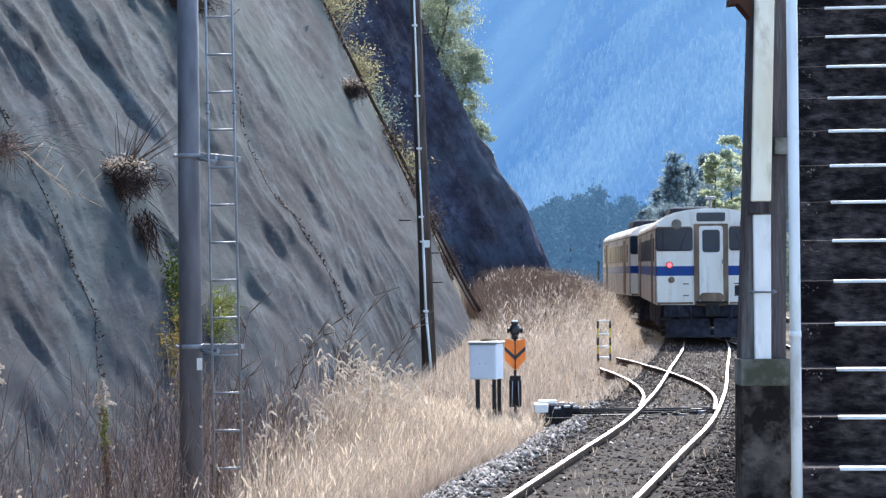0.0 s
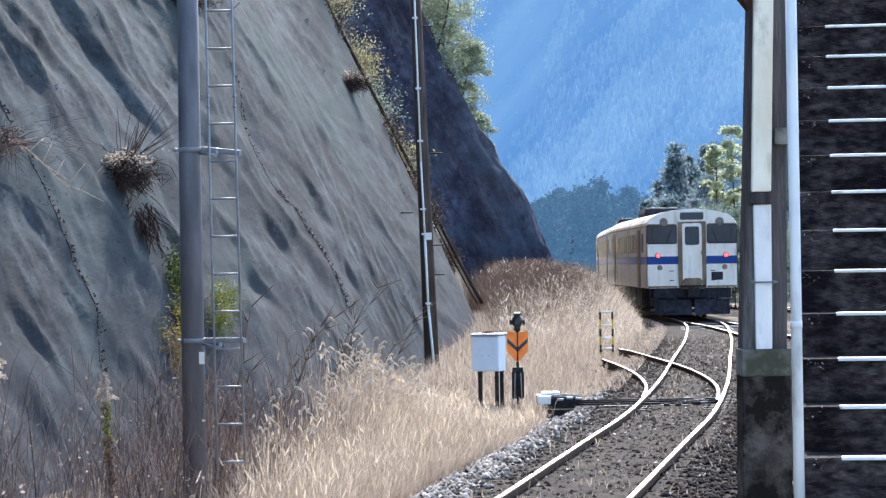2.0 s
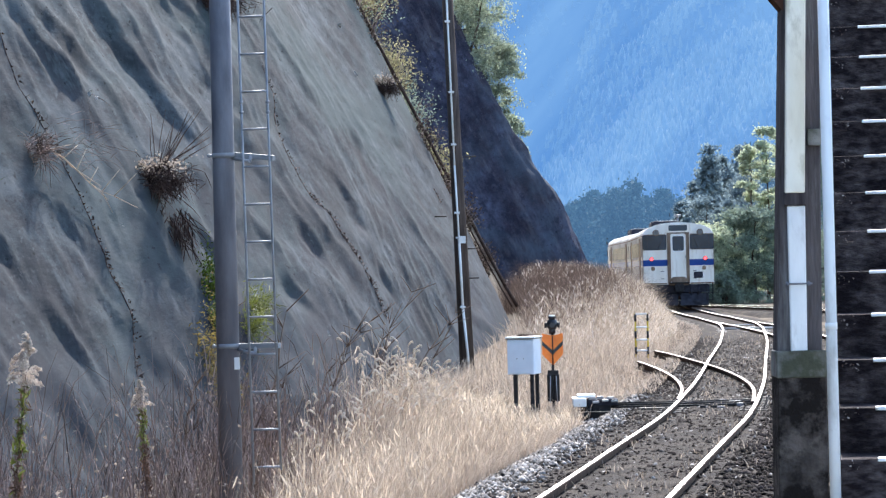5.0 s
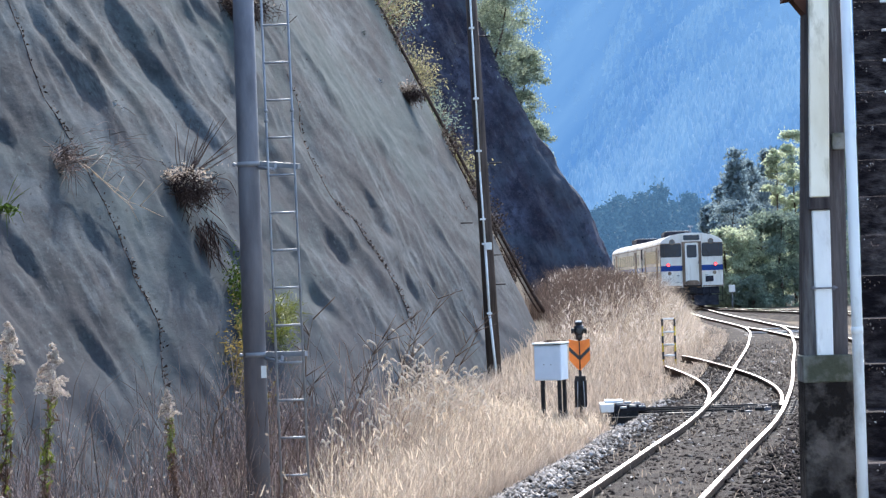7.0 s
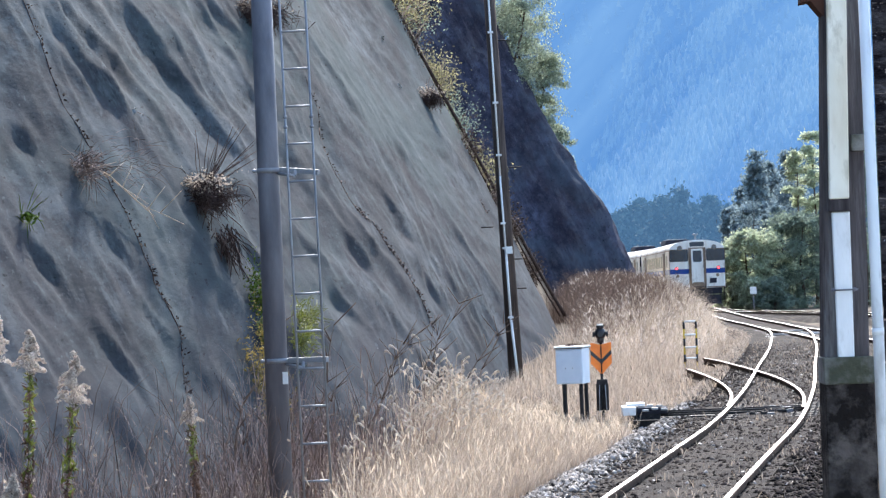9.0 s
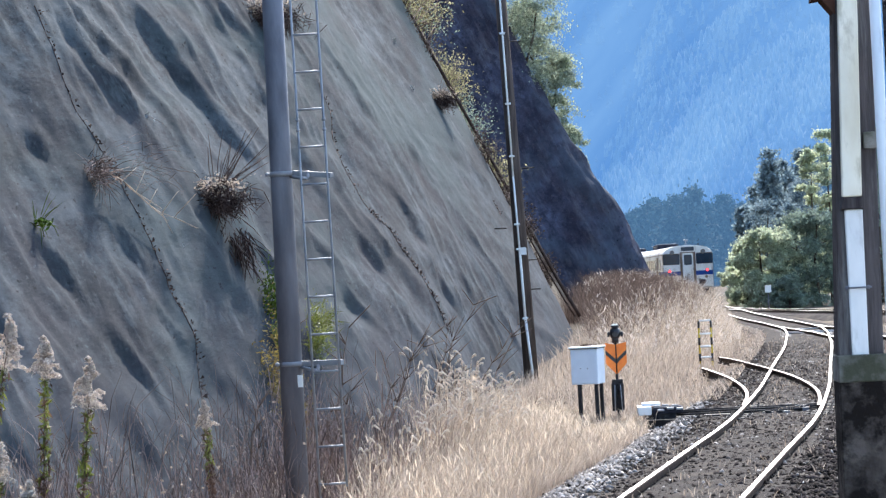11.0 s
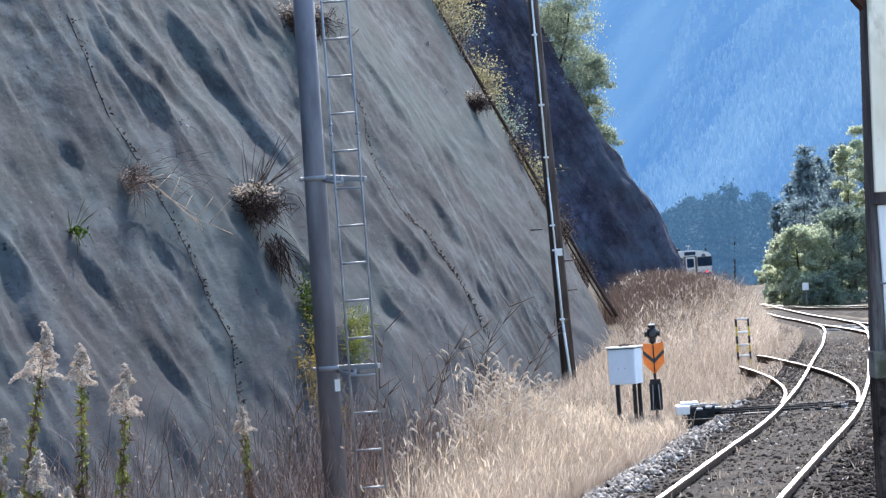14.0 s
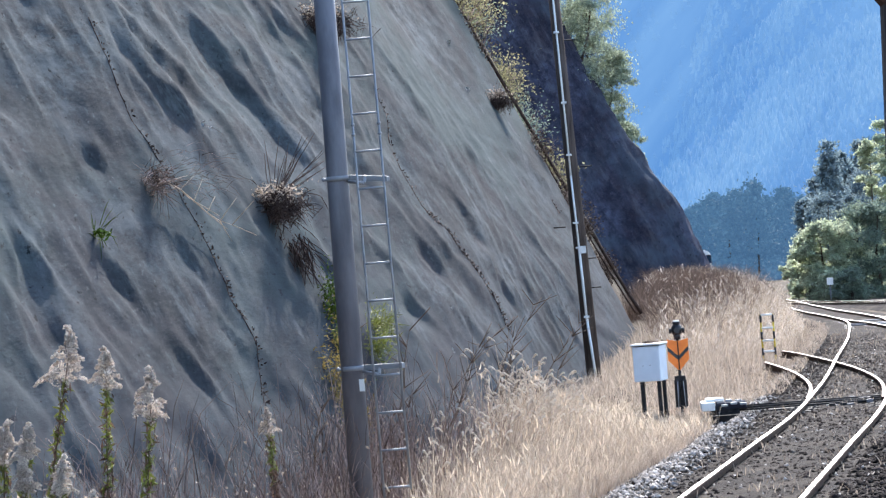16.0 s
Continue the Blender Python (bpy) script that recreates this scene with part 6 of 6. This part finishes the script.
for k, (b, d, h) in enumerate(((0.0838, 215, 11.3), (0.0785, 228, 8.8), (0.0885, 222, 10.6), (0.096, 230, 11.6), (0.0735, 232, 7.2))):
    branchy_tree("cedar", pose(b * d, d, -0.55, 0, 0, 50 * k), h, h * 0.22, M["leaf_dark"], "cedar standing over the thicket, bluish haze put into its leaf colour", 150 + k, 6500, 0.19, 0.14, 0.5, True, 80, 0.0, "cedars over the thicket")


def white_board():
    t = tagged(empty("trackside_sign"), "small blank white trackside board on a post", "sign")
    c = Vector((0.0812 * 131, 131, 0.75))
    b = B()
    bx(b, c.x - 0.15, c.y - 0.02, c.z - 0.17, c.x + 0.15, c.y + 0.02, c.z + 0.17, 0.01)
    part("board", b, M["white_paint"], t)
    b = B()
    rod(b, (c.x, c.y + 0.04, -0.6), (c.x, c.y + 0.04, c.z + 0.1), 0.03, None, 8)
    part("post", b, M["galv"], t)


white_board()


# ---- stones ----
def stones(name, P, size, rg, label, material="stone"):
    n = len(P)
    o = np.array([[1, 0, 0], [0, 1, 0], [-1, 0, 0], [0, -1, 0], [0, 0, 1], [0, 0, -1]], dtype=float)
    V = P[:, None] + o[None] * (size[:, None, None] * rg.uniform(0.55, 1.25, (n, 6, 1))) * np.array([1, 1, 0.75]) + rg.normal(0, 0.18, (n, 6, 3)) * size[:, None, None]
    f = np.array([[0, 1, 4], [1, 2, 4], [2, 3, 4], [3, 0, 4], [1, 0, 5], [2, 1, 5], [3, 2, 5], [0, 3, 5]])
    F = ((np.arange(n) * 6)[:, None, None] + f[None]).reshape(-1, 3)
    stuff(name, fast_mesh(name, V.reshape(-1, 3), [F], M[material]), label, "ballast")


rg = np.random.default_rng(19)
P, d = scatter(26000, 19, 42.5, 0.9, 2.15, rg)
lim = np.interp(P[:, 1], [19, 28, 40, 56], [1.75, 1.8, 2.1, 1.9]) + rg.normal(0, 0.08, len(P))
keep = (d < lim) & (d > lim - 0.62 + rg.normal(0, 0.14, len(P)))
P, d = P[keep], d[keep]
P[:, 2] = np.maximum(P[:, 2] + 0.03, BED_Z + 0.01 - 0.25 * np.clip((d - 1.42) / 0.45, 0, 1))
stones("ballast_shoulder", P, rg.uniform(0.014, 0.046, len(P)), rg, "loose pale ballast stones along the shoulder")
P, d = scatter(9000, 19, 60, -2.6, -0.75, rg)
P[:, 2] = np.maximum(P[:, 2] + 0.04, BED_Z + 0.01 - 0.25 * np.clip((-d - 1.42) / 0.45, 0, 1))
stones("ballast_far_side", P, rg.uniform(0.02, 0.05, len(P)), rg, "loose brown-grey ballast beside the rail", "stone_dirty")
P, d = scatter(20000, 19, 72, -1.3, 1.35, rg)
P[:, 2] = BED_Z + 0.005
k = rg.uniform(size=len(P)) < 0.07
stones("pale_stones", P[k], rg.uniform(0.015, 0.045, int(k.sum())), rg, "scattered paler stones on the track bed")
P = P[~k]
stones("ballast_between", P, rg.uniform(0.012, 0.042, len(P)), rg, "small dirty stones between the rails", "stone_dirty")


# ---- growth and litter on the cliff ----
OUT = Vector((0.9, -0.12, 0.41))


def on_rock(c):
    """The spot on the near cliff's face at the same y and height."""
    c = Vector(c)
    v = (c.z + 0.45) / 0.91
    for _ in range(5):
        q = cliff_point(c.y, v)
        v += (c.z - q.z) / 0.91
    return q


def tuft_blades(name, parent, c, n, length, width, material, rg, spread, up=(0.2, -0.1, 1.0), fan=0.7, label=""):
    """Spiky blades fanning out from one spot, each a thin triangle pair."""
    d = rg.normal(size=(n, 3)) * fan + np.array(up)
    d /= np.linalg.norm(d, axis=1)[:, None]
    root = np.array(c) + rg.normal(size=(n, 3)) * np.asarray(spread)
    ln = length * rg.uniform(0.4, 1.2, n)
    s = np.cross(d, rg.normal(size=(n, 3)))
    s = s / np.linalg.norm(s, axis=1)[:, None] * width / 2
    mid = root + d * (ln * 0.55)[:, None]
    tip = root + d * ln[:, None] - np.array([0, 0, 1]) * (ln * 0.12)[:, None]
    V = np.stack([root - s, root + s, mid + s * 0.8, mid - s * 0.8, tip], 1).reshape(-1, 3)
    o = (np.arange(n) * 5)[:, None]
    ob = new(name, fast_mesh(name, V, [o + np.array([[0, 1, 2, 3]]), o + np.array([[3, 2, 4]])], material))
    ob.parent = parent
    return tagged(ob, label)


def root_clump(c, r, seed, shoots, label):
    rg = np.random.default_rng(seed)
    t = tagged(empty("dead_clump"), label, "shrub")
    c = on_rock(c) + OUT * 0.1
    tuft_blades("stubble", t, c + Vector((0, 0, -0.05)), 1500, r * 0.62, 0.009, M["root_dark"], rg, np.array([0.52, 0.5, 0.24]) * r, (0.25, -0.1, -0.35), 0.8, "tangle of dead brown roots")
    k = np.array(c) + rg.normal(size=(620, 3)) * r * np.array([0.50, 0.46, 0.20]) + np.array([0.0, -0.05, r * 0.26])
    ob = new("dead_leaves", leaf_mesh("dead_leaves", k, 0.017, M["straw"], rg, 0.2, 2.2))
    ob.parent = t
    tagged(ob, "pale dead leaves on top")
    for i in range(shoots):
        b = B()
        e = c + Vector((rg.uniform(-0.1, 1.0), rg.uniform(-0.3, 0.3), rg.uniform(0.4, 1.1))) * r * 2.2
        m_ = c.lerp(e, 0.5) + Vector((rg.uniform(-0.1, 0.15), 0, 0.05)) * r
        rod(b, c, m_, 0.005, 0.004, 5)
        rod(b, m_, e, 0.004, 0.002, 5)
        part("shoot", b, M["root_dark"], t, "thin bare shoot")
    return t


clump = root_clump((-3.62, 31.05, 3.03), 0.34, 1, 26, "dead root clump hanging on the cliff with bare shoots")
rgc = np.random.default_rng(4)
tuft_blades("root_fringe", clump, on_rock((-3.38, 31.1, 2.5)) + OUT * 0.06, 240, 0.34, 0.012, M["root_dark"], rgc, 0.10, (0.2, -0.1, -1.0), 0.35, "dark roots trailing down the rock")
root_clump((-2.05, 60.9, 5.95), 0.33, 2, 9, "dead twiggy clump at the cliff's edge")
root_clump((-3.95, 39.6, 5.9), 0.42, 3, 6, "dark withered clump high on the cliff")


def dead_branch():
    t = tagged(empty("dead_branch"), "pale dead branch hanging on the mortar", "branch")
    rg = random.Random(3)
    a, e = on_rock((-4.32, 27.0, 3.23)) + OUT * 0.1, on_rock((-3.86, 28.7, 2.75)) + OUT * 0.14
    prev = a
    for i in range(1, 7):
        q = a.lerp(e, i / 6) + Vector((0, 0, 0.05 * math.sin(i)))
        b = B()
        rod(b, prev, q, 0.012 * (1.15 - i / 7), 0.012 * (1.0 - i / 7), 6)
        part("limb", b, M["straw_pale"], t)
        for s in (-1, 1):
            b = B()
            rod(b, q, q + Vector((rg.uniform(0.05, 0.28), rg.uniform(-0.1, 0.3), s * rg.uniform(0.04, 0.25))), 0.005, 0.002, 5)
            part("twig", b, M["straw_pale"], t)
        prev = q
    rgn = np.random.default_rng(31)
    tuft_blades("stubble", t, a + Vector((0.02, 0, -0.05)), 260, 0.3, 0.008, M["twig"], rgn, 0.07, (0.3, -0.1, 0.1), 0.9, "brown twig tangle")
    tuft_blades("fine_twig_spray", t, on_rock((-4.05, 28.4, 3.25)) + OUT * 0.08, 200, 0.24, 0.0028, M["twig"], rgn, 0.15, (0.9, 0.2, -0.1), 0.55, "fine reddish dead twigs")


dead_branch()


def leafy_patch(name, c, n, size, spread, material, label, seed, squash=(1, 1, 1), blades_n=0):
    rg = np.random.default_rng(seed)
    t = tagged(empty(name), label, "weeds")
    c = on_rock(c)
    P = np.array(Vector(c) + OUT * 0.06) + rg.normal(size=(n, 3)) * spread * np.array(squash)
    ob = new("leaves", leaf_mesh("leaves", P, size, material, rg, 0.2, 2.4, 0.2))
    ob.parent = t
    if blades_n:
        tuft_blades("grass", t, Vector(c) + OUT * 0.05, blades_n, 0.26, 0.008, material, rg, spread * 0.9, (0.4, -0.2, 0.4), 0.7)
    return t


leafy_patch("fern_tuft", (-4.58, 24.64, 2.68), 60, 0.024, 0.05, M["moss"], "small green fern growing from a crack", 1, (1, 1.2, 0.5), 26)
leafy_patch("moss_patch", (-3.11, 31.36, 1.81), 1300, 0.018, 0.10, M["moss"], "bright green moss on the damp rock", 2, (0.8, 1.2, 2.0))
leafy_patch("moss_patch", (-3.03, 30.95, 1.38), 900, 0.018, 0.08, M["weed_leaf"], "yellow-green moss at the cliff's foot", 3, (0.8, 1.2, 1.4))
leafy_patch("grass_tuft", (-2.64, 32.65, 1.54), 300, 0.014, 0.10, M["weed_leaf"], "yellow-green grass hanging on the cliff", 4, (1, 1.2, 1.4), 240)
leafy_patch("grass_tuft", (-2.71, 32.02, 1.28), 240, 0.014, 0.09, M["weed_leaf"], "yellow-green grass hanging on the cliff", 5, (1, 1.2, 1.4), 160)
leafy_patch("yellow_weed", (-3.06, 30.1, 0.92), 1500, 0.016, 0.13, M["gold_leaf"], "yellowing climbing weed beside the pole", 6, (0.7, 0.8, 2.8))
leafy_patch("yellow_weed", (-2.96, 29.81, 0.45), 1100, 0.016, 0.15, M["gold_leaf"], "yellowing weed at the cliff's foot", 7, (0.8, 0.8, 1.8))


def seam(points, label, seed, n, leaf):
    """A crack with litter caught in it."""
    rg = np.random.default_rng(seed)
    t = tagged(empty("crack"), label, "crack")
    points = [on_rock(Vector(p).lerp(Vector(q), i / 5)) for p, q in zip(points, points[1:]) for i in range(5)] + [on_rock(points[-1])]
    P = []
    for i in range(n):
        f = rg.uniform(0, len(points) - 1.001)
        k = int(f)
        P.append(Vector(points[k]).lerp(Vector(points[k + 1]), f - k) + OUT * 0.006 + Vector(rg.normal(0, 0.024, 3)))
    for sel, m_, nm in ((np.arange(n) % 3 > 0, M["root_dark"], "dark_litter"), (np.arange(n) % 3 == 0, M[leaf], "pale_litter")):
        ob = new(nm, leaf_mesh(nm, np.array(P)[sel], 0.019, m_, rg, 0.1, 2.0))
        ob.parent = t
        tagged(ob, kind="stuff")
    b = B()
    for p0, p1 in zip(points, points[1:]):
        rod(b, Vector(p0) - OUT * 0.002, Vector(p1) - OUT * 0.002, 0.009, 0.007, 6)
    part("root", b, M["root_dark"], t, "dark root in the seam")


seam([(-2.63, 40.99, 3.06), (-2.47, 41.68, 2.85), (-2.26, 41.96, 2.45), (-2.05, 42.45, 2.11), (-1.81, 42.69, 1.63), (-1.59, 42.66, 1.14)], "dark seam in the mortar holding dead leaves", 1, 620, "twig")
seam([(-4.50, 27.75, 3.54), (-4.30, 27.87, 3.14), (-4.09, 27.99, 2.73), (-3.87, 27.99, 2.25), (-3.73, 28.03, 1.96), (-3.56, 28.06, 1.60), (-3.41, 27.81, 1.19), (-3.31, 27.57, 0.91)], "long dark seam down the mortar", 2, 260, "dead_stem")
seam([(-5.18, 27.74, 5.01), (-5.02, 27.69, 4.66), (-4.85, 27.66, 4.28), (-4.67, 27.57, 3.86), (-4.50, 27.75, 3.54)], "thin dark crack between two sprayed slabs", 4, 70, "dead_stem")
seam([(-3.45, 42.31, 5.13), (-3.26, 42.16, 4.68), (-2.98, 41.09, 3.84), (-2.76, 41.06, 3.36), (-2.63, 40.99, 3.06)], "crack with caught twigs beside the ladder", 5, 110, "twig")
seam([(-1.02, 61.7, 3.70), (-0.85, 61.7, 3.35)], "short seam with dead leaves", 3, 30, "twig")

for k, (x, y, z, s) in enumerate(((-2.68, 58.0, 6.05, 0.07), (-4.22, 30.1, 3.97, 0.055), (-3.81, 26.9, 1.97, 0.02), (-2.13, 36.5, 1.12, 0.045), (-1.48, 41.4, 1.03, 0.03), (-2.14, 37.8, 1.66, 0.02), (-2.71, 37.5, 2.94, 0.02),
                                  (-3.66, 29.2, 2.5, 0.02), (-4.18, 30.3, 3.90, 0.04), (-2.80, 59.3, 7.2, 0.10))):
    rg = np.random.default_rng(70 + k)
    me = leaf_mesh("pale_chip", np.array(on_rock((x, y, z)) + OUT * 0.010) + rg.normal(0, s * 0.45, (9, 3)), s * 0.55, M["pale_crust"], rg, 0.2, 1.5)
    tagged(new("pale_chip", me), "pale chipped spot on the grey mortar", "chip", "pale chips on the cliff")


motions()
